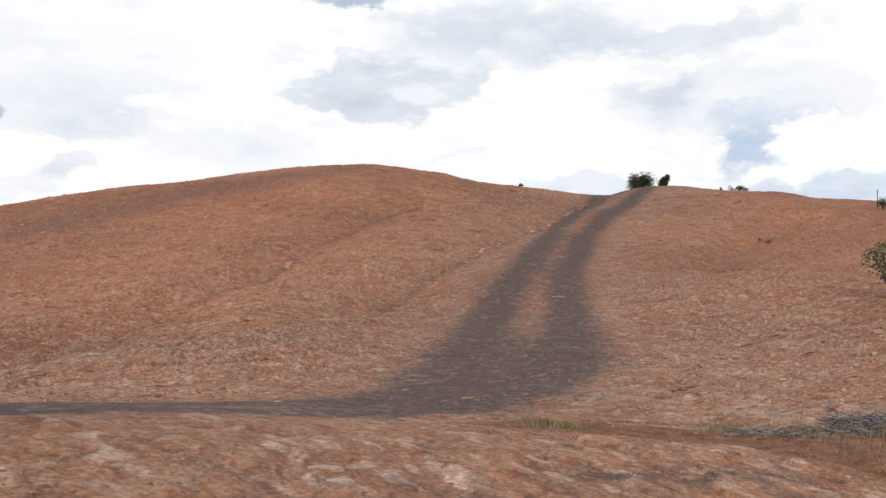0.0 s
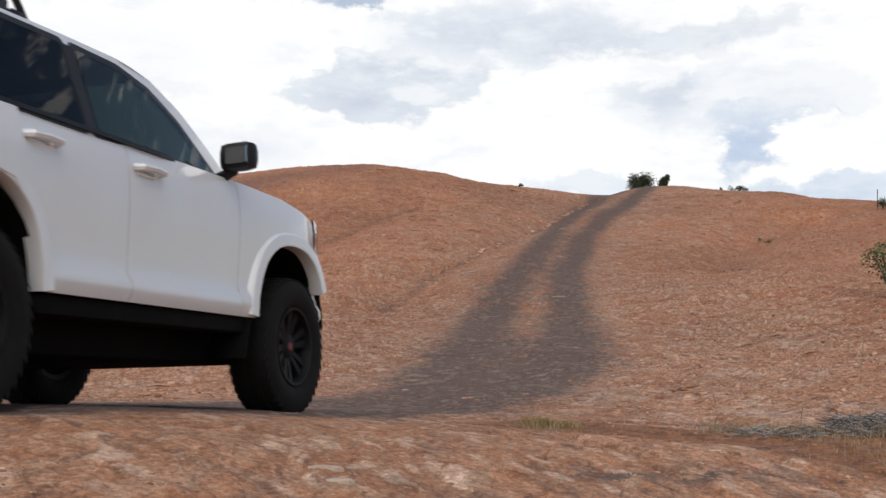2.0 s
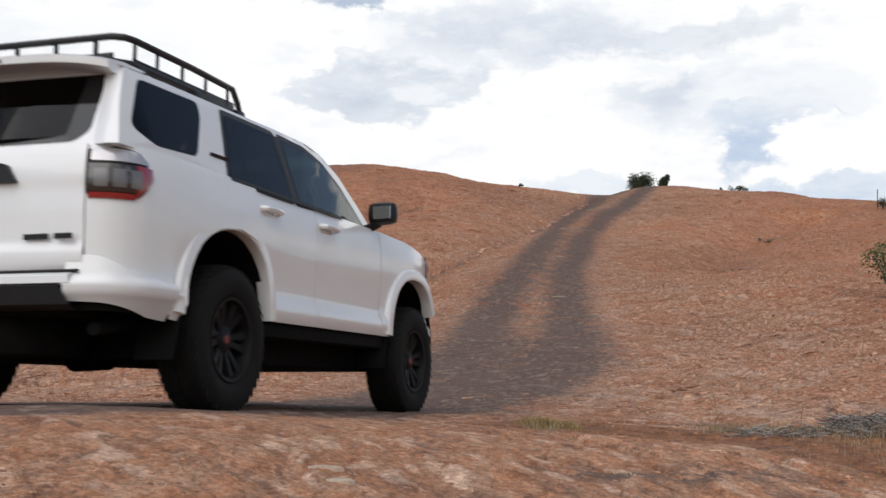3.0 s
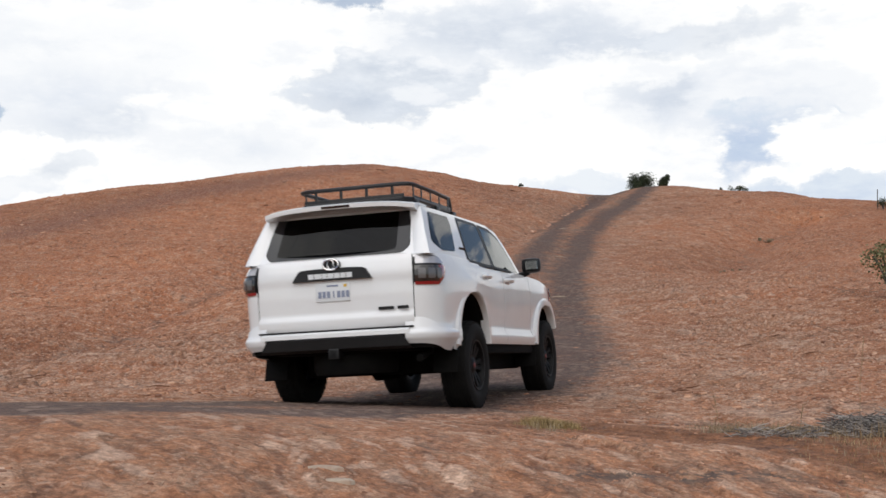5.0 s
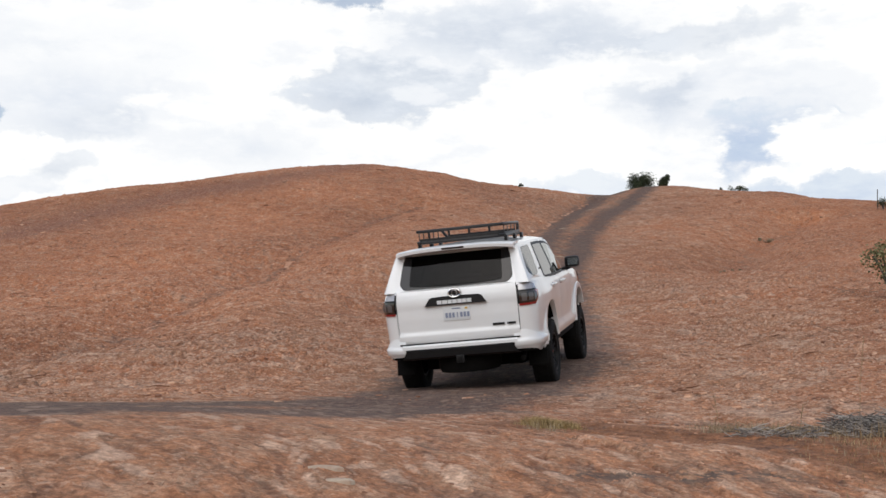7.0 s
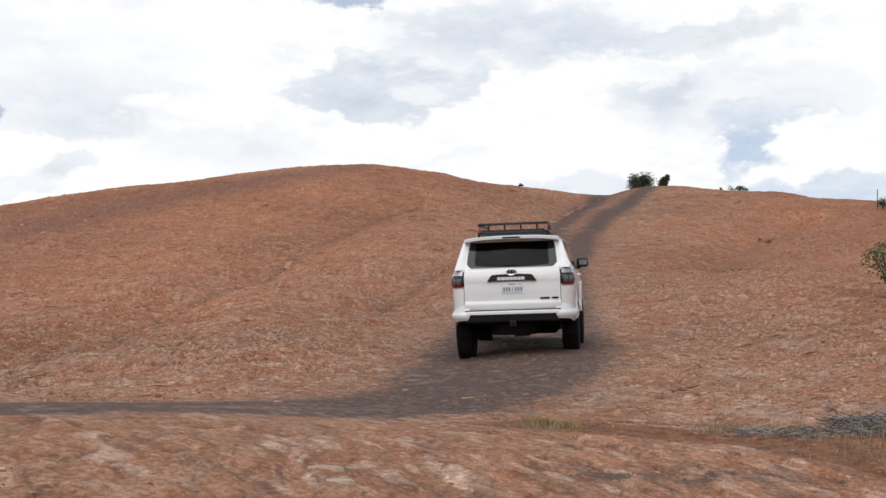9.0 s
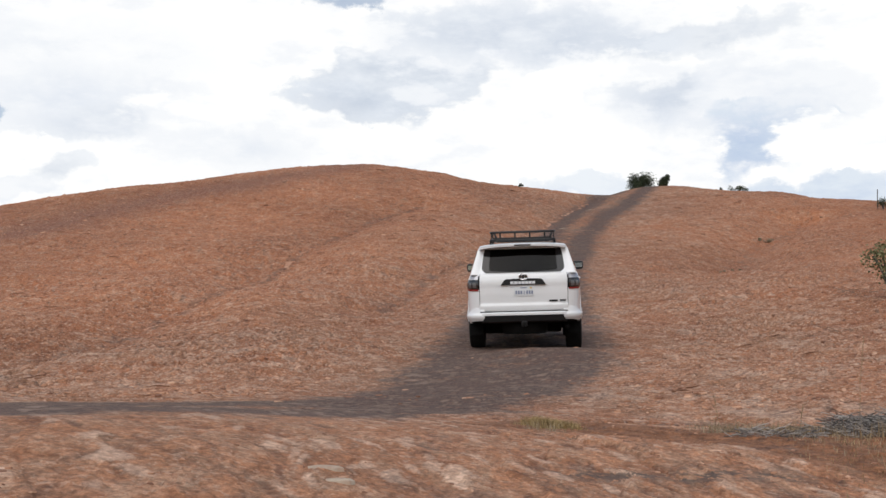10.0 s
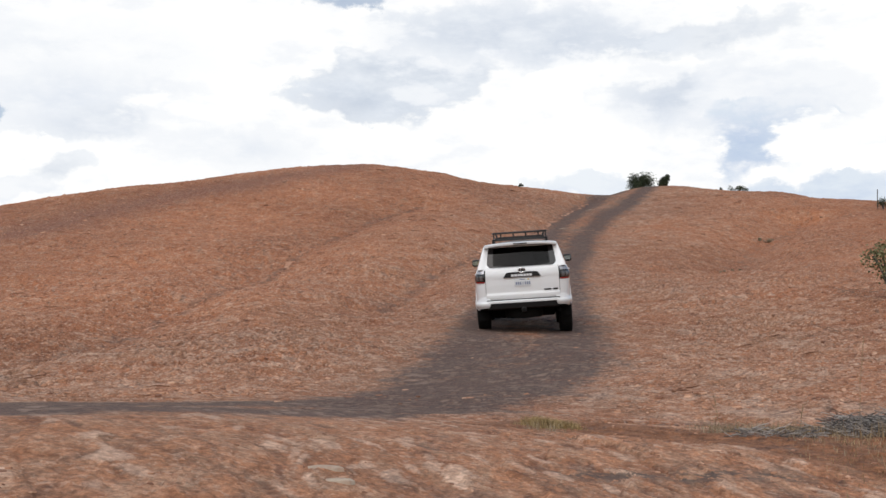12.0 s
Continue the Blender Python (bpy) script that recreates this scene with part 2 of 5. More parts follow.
    # pale chips; dark pits and step lines are shade put into the colour
    lip = ramp_node(t, noise_node(t, p, 4.2, 9, 0.60, 0.9), [(0.395, (0, 0, 0)), (0.408, (1, 1, 1)), (0.42, (0, 0, 0)), (0.465, (0, 0, 0)), (0.474, (0.9, 0.9, 0.9)), (0.484, (0, 0, 0)), (0.53, (0, 0, 0)), (0.541, (0.8, 0.8, 0.8)), (0.553, (0, 0, 0))])
    col = mix_node(t, math_node(t, "MULTIPLY", math_node(t, "MULTIPLY", lip, rest), 0.18), col, (0.140, 0.062, 0.038))
    lit = ramp_node(t, chips, [(0.565, (0, 0, 0)), (0.59, (1, 1, 1))])
    col = mix_node(t, math_node(t, "MULTIPLY", math_node(t, "MULTIPLY", lit, rest), 0.26), col, (0.54, 0.36, 0.26))
    fleck = ramp_node(t, noise_node(t, p, 27.0, 3, 0.6, 0.5), [(0.575, (0, 0, 0)), (0.62, (1, 1, 1))])
    col = mix_node(t, math_node(t, "MULTIPLY", math_node(t, "MULTIPLY", fleck, rest), 0.55), col, (0.56, 0.40, 0.30))
    dark = ramp_node(t, chips, [(0.365, (1, 1, 1)), (0.415, (0, 0, 0))])
    col = mix_node(t, math_node(t, "MULTIPLY", math_node(t, "MULTIPLY", dark, rest), 0.22), col, (0.110, 0.050, 0.033))
    soil = math_node(t, "ADD", attr_node(t, "soil"), math_node(t, "MULTIPLY", math_node(t, "SUBTRACT", patch, 0.5), 0.9))
    soil = ramp_node(t, soil, [(0.35, (0, 0, 0)), (0.62, (1, 1, 1))])
    col = mix_node(t, math_node(t, "MULTIPLY", soil, 0.92), col, ramp_node(t, chips, [(0.40, (0.135, 0.056, 0.026)), (0.60, (0.255, 0.108, 0.050))]))
    sp = ramp_node(t, grain, [(0.38, (0.66, 0.66, 0.66)), (0.62, (1.32, 1.32, 1.32))])
    col = mix_node(t, 0.9, col, sp, "MULTIPLY")
    seam = math_node(t, "MULTIPLY", attr_node(t, "seam"), ramp_node(t, patch, [(0.44, (0, 0, 0)), (0.55, (1, 1, 1))]))
    col = mix_node(t, math_node(t, "MULTIPLY", seam, 0.6), col, (0.090, 0.050, 0.038))
    crust = math_node(t, "MULTIPLY", attr_node(t, "crust"), ramp_node(t, chips, [(0.46, (0, 0, 0)), (0.52, (1, 1, 1))]))
    col = mix_node(t, math_node(t, "MULTIPLY", crust, 0.8), col, (0.065, 0.052, 0.046))
    rub = math_node(t, "ADD", attr_node(t, "rubber"), math_node(t, "MULTIPLY", math_node(t, "SUBTRACT", patch, 0.5), 2.2))
    rub = math_node(t, "ADD", rub, math_node(t, "MULTIPLY", math_node(t, "SUBTRACT", chips, 0.5), -1.6))
    rub = ramp_node(t, rub, [(0.22, (0, 0, 0)), (0.82, (0.86, 0.86, 0.86))])
    col = mix_node(t, rub, col, ramp_node(t, grain, [(0.38, (0.047, 0.033, 0.030)), (0.62, (0.122, 0.086, 0.073))]))
    col = mix_node(t, math_node(t, "MULTIPLY", math_node(t, "MULTIPLY", pale_chip, rub), 0.5), col, (0.34, 0.235, 0.175))
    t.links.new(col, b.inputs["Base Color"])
    # flaking skins: the relief falls in small sharp steps
    skins = noise_node(t, p, 4.2, 9, 0.60, 0.9)
    steps = ramp_node(t, skins, [(0.40, (0, 0, 0)), (0.415, (0.3, 0.3, 0.3)), (0.47, (0.35, 0.35, 0.35)), (0.48, (0.6, 0.6, 0.6)), (0.535, (0.66, 0.66, 0.66)), (0.548, (1, 1, 1))])
    n0 = bump_node(t, steps, 1.0, 0.030)
    n1 = bump_node(t, patch, 0.9, 0.030, n0)
    n2 = bump_node(t, chips, 1.0, 0.018, n1)
    n3 = bump_node(t, grain, 0.9, 0.007, n2)
    for n in t.nodes:
        if n.bl_idname == "ShaderNodeBump":
            t.links.new(rest, n.inputs["Strength"])
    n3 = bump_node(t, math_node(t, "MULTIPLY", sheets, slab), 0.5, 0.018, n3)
    t.links.new(n3, b.inputs["Normal"])
    return m


def stone_material():
    """Loose flakes of the same rock, each a little different."""
    m = material("rock_flake", rough=0.9)
    t = m.node_tree
    b = t.nodes["Principled BSDF"]
    col, mid, patch, chips, grain = rock_colour(t, place_node(t))
    geo = t.nodes.new("ShaderNodeNewGeometry")
    one = ramp_node(t, geo.outputs["Random Per Island"], [(0.0, (0.42, 0.36, 0.33)), (0.25, (0.80, 0.76, 0.74)), (0.6, (1.05, 1.05, 1.05)), (0.9, (1.22, 1.34, 1.40)), (1.0, (1.50, 1.80, 2.0))])
    col = mix_node(t, 0.55, col, (0.370, 0.215, 0.142))
    col = mix_node(t, 1.0, col, one, "MULTIPLY")
    t.links.new(col, b.inputs["Base Color"])
    t.links.new(bump_node(t, chips, 0.8, 0.02), b.inputs["Normal"])
    return m


def plant_material(name, dark, light, scale=1.0, rough=0.7, thin=0.0):
    m = material(name, dark, rough)
    t = m.node_tree
    b = t.nodes["Principled BSDF"]
    geo = t.nodes.new("ShaderNodeNewGeometry")
    col = ramp_node(t, geo.outputs["Random Per Island"], [(0.0, dark), (1.0, light)])
    n = ramp_node(t, noise_node(t, place_node(t), 6 * scale, 3), [(0.3, (0.7, 0.7, 0.7)), (0.7, (1.2, 1.2, 1.2))])
    t.links.new(mix_node(t, 1.0, col, n, "MULTIPLY"), b.inputs["Base Color"])
    return m


ROCK = rock_material()
STONE = stone_material()
JUNIPER = plant_material("juniper_needles", (0.020, 0.032, 0.014), (0.060, 0.080, 0.034))
OAK = plant_material("scrub_leaves", (0.085, 0.092, 0.036), (0.215, 0.205, 0.095))
BARK = plant_material("grey_bark", (0.055, 0.045, 0.038), (0.11, 0.095, 0.08))
STRAW = plant_material("dry_grass", (0.14, 0.082, 0.036), (0.42, 0.30, 0.165))
DEAD = plant_material("dead_twigs", (0.055, 0.046, 0.043), (0.42, 0.375, 0.335))
OLIVE = plant_material("olive_grass", (0.19, 0.125, 0.048), (0.50, 0.365, 0.165))
SAGE = plant_material("grey_sage", (0.15, 0.115, 0.070), (0.34, 0.27, 0.18))
POST = plant_material("weathered_post", (0.045, 0.040, 0.036), (0.08, 0.07, 0.06))


def paint_material():
    m = material("white_paint", (0.71, 0.725, 0.74), 0.32)
    b = m.node_tree.nodes["Principled BSDF"]
    b.inputs["Coat Weight"].default_value = 0.8
    b.inputs["Coat Roughness"].default_value = 0.04
    t = m.node_tree
    p = place_node(t)
    dust = ramp_node(t, noise_node(t, p, 3.0, 6, 0.65), [(0.42, (0, 0, 0)), (0.75, (1, 1, 1))])
    col = mix_node(t, math_node(t, "MULTIPLY", dust, 0.10), (0.71, 0.725, 0.74), (0.56, 0.48, 0.41))
    t.links.new(col, b.inputs["Base Color"])
    r = math_node(t, "ADD", 0.28, math_node(t, "MULTIPLY", dust, 0.2))
    t.links.new(r, b.inputs["Roughness"])
    return m


def dusty(name, base, rough, dust_col, amount, scale=9.0, metal=0.0):
    """A dark plastic, rubber or metal with a film of dust."""
    m = material(name, base, rough, metal)
    t = m.node_tree
    b = t.nodes["Principled BSDF"]
    b.inputs["Specular IOR Level"].default_value = 0.28
    p = place_node(t)
    d = ramp_node(t, noise_node(t, p, scale, 6, 0.65), [(0.40, (0, 0, 0)), (0.72, (1, 1, 1))])
    t.links.new(mix_node(t, math_node(t, "MULTIPLY", d, amount), base, dust_col), b.inputs["Base Color"])
    t.links.new(bump_node(t, noise_node(t, p, 140, 3), 0.25, 0.002), b.inputs["Normal"])
    return m


def glass_material(name, tint, rough=0.0):
    m = material(name, tint, rough)
    b = m.node_tree.nodes["Principled BSDF"]
    b.inputs["Transmission Weight"].default_value = 1.0
    b.inputs["IOR"].default_value = 1.48
    return m


PAINT = paint_material()
BLACK = dusty("black_trim", (0.007, 0.007, 0.008), 0.45, (0.035, 0.029, 0.026), 0.12)
UNDER = dusty("underbody", (0.004, 0.004, 0.004), 0.85, (0.022, 0.017, 0.015), 0.15)
UNDER.node_tree.nodes["Principled BSDF"].inputs["Specular IOR Level"].default_value = 0.12
RUBBER = dusty("tyre_rubber", (0.006, 0.006, 0.006), 0.8, (0.040, 0.032, 0.028), 0.14, 14.0)
RIM = dusty("black_alloy", (0.006, 0.006, 0.007), 0.5, (0.022, 0.018, 0.016), 0.2, 12.0)
RIM.node_tree.nodes["Principled BSDF"].inputs["Specular IOR Level"].default_value = 0.14
RUBBER.node_tree.nodes["Principled BSDF"].inputs["Specular IOR Level"].default_value = 0.18
RACK = dusty("rack_steel", (0.012, 0.012, 0.013), 0.38, (0.08, 0.065, 0.055), 0.15)
CHROME = material("chrome", (0.75, 0.75, 0.76), 0.08, 1.0)
SILVER = material("silver_badge", (0.62, 0.62, 0.63), 0.25, 0.6)
PRIVACY = glass_material("privacy_glass", (0.028, 0.031, 0.035))
PRIVACY.node_tree.nodes["Principled BSDF"].inputs["IOR"].default_value = 1.24
TAIL_GLASS = glass_material("tail_glass", (0.012, 0.013, 0.015))
TAIL_GLASS.node_tree.nodes["Principled BSDF"].inputs["IOR"].default_value = 1.24
TAIL_GLASS.node_tree.nodes["Principled BSDF"].inputs["Specular IOR Level"].default_value = 0.22
CLEAR = glass_material("side_glass", (0.11, 0.15, 0.135))
CLEAR.node_tree.nodes["Principled BSDF"].inputs["IOR"].default_value = 1.32
LENS = glass_material("clear_lens", (0.95, 0.95, 0.95), 0.02)
SMOKE = material("smoked_lens", (0.014, 0.010, 0.010), 0.14, Coat_Weight=1.0)
RED = material("red_lens", (0.26, 0.012, 0.014), 0.14, Coat_Weight=1.0)
REFLECTOR = material("lamp_reflector", (0.46, 0.45, 0.46), 0.22, 0.45, Coat_Weight=1.0)
CELL = material("smoked_reflector", (0.16, 0.155, 0.16), 0.25, 0.6)
PLATE = material("plate_white", (0.62, 0.64, 0.66), 0.35)
PLATE_INK = material("plate_ink", (0.20, 0.23, 0.32), 0.5)
STICKER = material("plate_sticker", (0.60, 0.38, 0.05), 0.5)
CLOTH = dusty("seat_fabric", (0.022, 0.022, 0.024), 0.85, (0.05, 0.045, 0.04), 0.3)
# ---- the ground: one sheet of slickrock, laid over the lie of the land ----
TRACK = [(0.30, 19.7, 1.19), (4.4, 45.8, 5.13), (6.1, 57.6, 7.55), (8.8, 69.4, 10.12), (11.8, 79.3, 12.40)]
LEFT_RIDGE = [(-22.9, 55.6, 7.5), (-20.6, 59.5, 8.62), (-18.2, 63.5, 9.64), (-16.9, 65.4, 10.07), (-15.3, 67.1, 10.25), (-13.6, 68.8, 11.21), (-11.9, 70.4, 11.69), (-10.0, 71.9, 12.28), (-8.0, 73.2, 12.64), (-5.9, 74.4, 13.05), (-4.1, 75.1, 13.21), (-2.8, 74.6, 12.97), (-1.4, 74.0, 12.67), (0.0, 73.5, 12.44), (1.3, 73.5, 12.09), (2.6, 73.8, 11.91), (4.4, 74.3, 11.83), (6.8, 76.6, 11.7), (8.6, 78.2, 11.45)]
LEFT_SLOPE = [(-7.8, 20.0, 1.53), (-4.0, 13.6, 0.83), (-7.5, 25.0, 2.10), (-12.0, 39.8, 4.68), (-3.9, 18.6, 1.33), (-6.1, 35.9, 3.84), (-8.8, 51.6, 7.14), (-1.8, 31.0, 2.90), (-3.1, 51.6, 7.14), (1.5, 45.8, 5.63), (1.4, 33.0, 3.02), (-1.6, 20.1, 1.35), (-0.6, 15.6, 0.80)]
RIGHT_RIDGE = [(13.4, 80.0, 12.63), (14.8, 80.1, 12.68), (16.6, 79.5, 12.3), (18.3, 78.7, 11.98), (20.4, 77.7, 11.95), (21.7, 76.5, 11.55), (23.2, 74.1, 10.61), (24.8, 71.5, 10.37), (28.0, 65.5, 8.97)]
RIGHT_SLOPE = [(3.8, 21.1, 1.37), (6.9, 39.9, 4.15), (10.7, 59.6, 8.09), (5.8, 21.5, 1.57), (10.5, 38.9, 4.24), (15.7, 57.6, 7.72), (6.8, 20.0, 1.53), (12.3, 35.9, 3.99), (12.1, 29.9, 3.10), (10.4, 45.8, 5.33)]
FORE = [(0.9, 9.6, 0.66), (2.0, 9.7, 0.58), (2.9, 9.3, 0.60), (3.6, 9.1, 0.69), (-0.6, 7.3, 0.755), (-1.0, 5.6, 0.825), (-1.5, 4.4, 0.855), (0.0, 4.3, 0.59), (-0.8, 3.3, 0.66), (1.1, 4.9, 0.54), (1.8, 5.1, 0.52)]
AROUND = [(0, 0, 0.0), (3, 0, -0.1), (-2.0, 0.5, 0.45), (0, -12, -1.2), (14, 0, -0.4), (-14, 0, 0.9), (20, 20, 1.2), (-22, 20, 1.4), (-30, 40, 4.5), (32, 45, 4.8), (0, -30, -2.5), (-32, 75, 7.0), (38, 80, 7.0)]


def bearing():
    """The shape of the ground along and across the first steps of the vehicle's track."""
    out = []
    for t, x, y, z, rx, ry, rz in CAR_ROWS:
        out.append((x, y, z + (0.045 if y < 9 else 0.02)))
        if y < 9:
            out.append(tuple(pose(x, y, z + 0.030, rx, 0, rz) @ Vector((0, -0.85, 0))))
    t, x, y, z, rx, ry, rz = CAR_ROWS[-1]
    m = pose(x, y, z, 0, ry, rz)
    out.append(tuple(m @ Vector((2.8, 0, 0))))
    return out


def lie_of_land():
    pts = bearing() + TRACK + LEFT_RIDGE + LEFT_SLOPE + RIGHT_RIDGE + RIGHT_SLOPE + FORE + AROUND
    # behind the ridge the rock falls away again
    for x, y, z in LEFT_RIDGE + TRACK[-1:] + RIGHT_RIDGE:
        pts.append((x * 1.12, y * 1.12 + 1, z - 0.5))
        pts.append((x * 1.4, y * 1.4, z - 4.5))
    p = np.array(pts, float)
    n = len(p)

    def phi(d2):
        return 0.5 * d2 * np.log(d2 + 1e-9)

    d2 = ((p[:, None, :2] - p[None, :, :2]) ** 2).sum(-1)
    a = np.zeros((n + 3, n + 3))
    a[:n, :n] = phi(d2) + np.eye(n) * 0.03
    a[:n, n] = 1
    a[:n, n + 1:] = p[:, :2]
    a[n:, :n] = a[:n, n:].T
    w = np.linalg.solve(a, np.concatenate([p[:, 2], [0, 0, 0]]))

    def height(x, y):
        x, y = np.asarray(x, float), np.asarray(y, float)
        shape = x.shape
        x, y = x.ravel(), y.ravel()
        z = np.empty(len(x))
        for i in range(0, len(x), 20000):
            s = slice(i, i + 20000)
            q = (x[s, None] - p[None, :, 0]) ** 2 + (y[s, None] - p[None, :, 1]) ** 2
            z[s] = phi(q) @ w[:n] + w[n] + x[s] * w[n + 1] + y[s] * w[n + 2]
        # far off the land runs out level
        r = np.hypot(x, y - 35)
        k = np.clip((r - 62) / 50, 0, 1)
        k = k * k * (3 - 2 * k)
        return (np.clip(z, -4, 14) * (1 - k) + k * -3.0).reshape(shape)

    return height


height = lie_of_land()


def along(rows, steps):
    """Points along a smooth line through rows."""
    rows = np.array(rows, float)
    u = np.arange(len(rows))
    s = np.linspace(0, len(rows) - 1, steps)
    return np.stack([np.interp(s, u, rows[:, k]) for k in range(rows.shape[1])], 1)


LEFT_LANE = [(-5.2, 0.5), (-4.4, 2.9), (-3.3, 5.3), (-2.7, 7.3), (-1.9, 9.6), (-1.1, 11.6), (-0.42, 13.6), (-0.10, 16.0), (0.22, 18.7), (0.56, 23.0), (0.95, 28.0), (1.76, 34.5), (3.18, 44.9), (5.09, 57.4), (7.58, 68.3), (10.3, 77.4), (12.5, 86)]
RIGHT_LANE = [(-3.6, -0.6), (-2.95, 2.2), (-1.8, 4.8), (-1.15, 6.6), (-0.5, 8.6), (-0.12, 11.0), (0.45, 13.2), (1.0, 14.9), (1.62, 17.2), (2.25, 22.2), (2.75, 28.0), (3.86, 39.7), (5.85, 52.9), (8.04, 62.5), (10.66, 71.8), (12.8, 79.0), (15, 88)]
MIDDLE = [((a[0] + b[0]) / 2, (a[1] + b[1]) / 2) for a, b in zip(LEFT_LANE, RIGHT_LANE)]
# seams between the domes, where the rock dips
SEAM_LEFT = [(-6.6, 18.0), (-5.78, 23.0), (-5.74, 28.8), (-5.37, 34.5), (-4.7, 43.7), (-2.93, 53.5), (-1.0, 60.0)]
SEAM_MID = [(-1.6, 30.0), (-0.24, 38.6), (1.08, 43.7), (2.94, 52.8), (5.63, 61.9), (8.08, 71.4)]
HOLLOW = [(8.6, 40.0), (10.03, 45.0), (12.23, 50.8), (14.66, 56.7), (17.4, 62.0)]
VARNISH = [(-22.0, 33.0), (-15.4, 44.7), (-14.4, 51.5), (-12.1, 56.7), (-9.3, 61.0), (-6.6, 66.5), (-5.0, 71.0)]
SOIL = [(4.6, 9.3), (3.0, 9.0), (2.45, 7.6), (2.40, 6.2), (2.55, 5.2), (3.0, 4.2)]
SOIL_TAIL = [(0.8, 8.5), (1.15, 8.2), (1.5, 7.8), (2.0, 7.4)]


def to_line(x, y, line):
    """Distance to a line of points, with its sign: plus on its right."""
    best = np.full(x.shape, 1e9)
    sign = np.zeros(x.shape)
    for (ax, ay), (bx, by) in zip(line[:-1], line[1:]):
        dx, dy = bx - ax, by - ay
        k = np.clip(((x - ax) * dx + (y - ay) * dy) / (dx * dx + dy * dy), 0, 1)
        ex, ey = x - ax - k * dx, y - ay - k * dy
        d = np.hypot(ex, ey)
        near = d < best
        best = np.where(near, d, best)
        sign = np.where(near, np.sign(ex * dy - ey * dx), sign)
    return best * sign


def spaced(stops):
    """Grid lines: (start, end, step) stretches joined up."""
    out = []
    for a, b, s in stops:
        out += list(np.arange(a, b - 1e-6, s))
    return np.array(out + [stops[-1][1]])


def lattice(ix, iy, seed):
    """A random number from 0 to 1 for each cell."""
    h = (ix.astype(np.int64) * 374761393 + iy.astype(np.int64) * 668265263 + seed * 974634777) & 0xFFFFFFFF
    h = ((h ^ (h >> 13)) * 1274126177) & 0xFFFFFFFF
    h = ((h ^ (h >> 16)) * 2246822519) & 0xFFFFFFFF
    return ((h ^ (h >> 15)) & 0xFFFFFF) / float(0x1000000)


def swell(x, y, seed, octaves=1):
    """Smooth noise from -1 to 1."""
    out, amp, total = 0.0, 1.0, 0.0
    for o in range(octaves):
        fx, fy = np.floor(x), np.floor(y)
        u, v = x - fx, y - fy
        u, v = u * u * u * (u * (u * 6 - 15) + 10), v * v * v * (v * (v * 6 - 15) + 10)
        a, b = lattice(fx, fy, seed + o), lattice(fx + 1, fy, seed + o)
        c, d = lattice(fx, fy + 1, seed + o), lattice(fx + 1, fy + 1, seed + o)
        out = out + amp * ((a + (b - a) * u) * (1 - v) + (c + (d - c) * u) * v - 0.5) * 2
        total += amp
        amp, x, y = amp * 0.55, x * 2.03 + 17.3, y * 2.03 + 9.1
    return out / total


def flaking(x, y, seed):
    """Overlapping flakes: the height of each one's tilted top, its own tone, and how near its broken edge is."""
    fx, fy = np.floor(x), np.floor(y)
    d1 = np.full(x.shape, 9.0)
    d2 = np.full(x.shape, 9.0)
    top = np.zeros(x.shape)
    tone = np.zeros(x.shape)
    for i in (-1, 0, 1):
        for j in (-1, 0, 1):
            cx, cy = fx + i, fy + j
            px, py = cx + lattice(cx, cy, seed), cy + lattice(cx, cy, seed + 1)
            d = np.hypot(x - px, y - py)
            own = lattice(cx, cy, seed + 2)
            tilt = (x - px) * (lattice(cx, cy, seed + 3) - 0.5) + (y - py) * (lattice(cx, cy, seed + 4) - 0.25)
            near = d < d1
            d2 = np.where(near, d1, np.minimum(d2, d))
            top = np.where(near, own + 0.8 * tilt, top)
            tone = np.where(near, own, tone)
            d1 = np.where(near, d, d1)
    return top, tone, d2 - d1


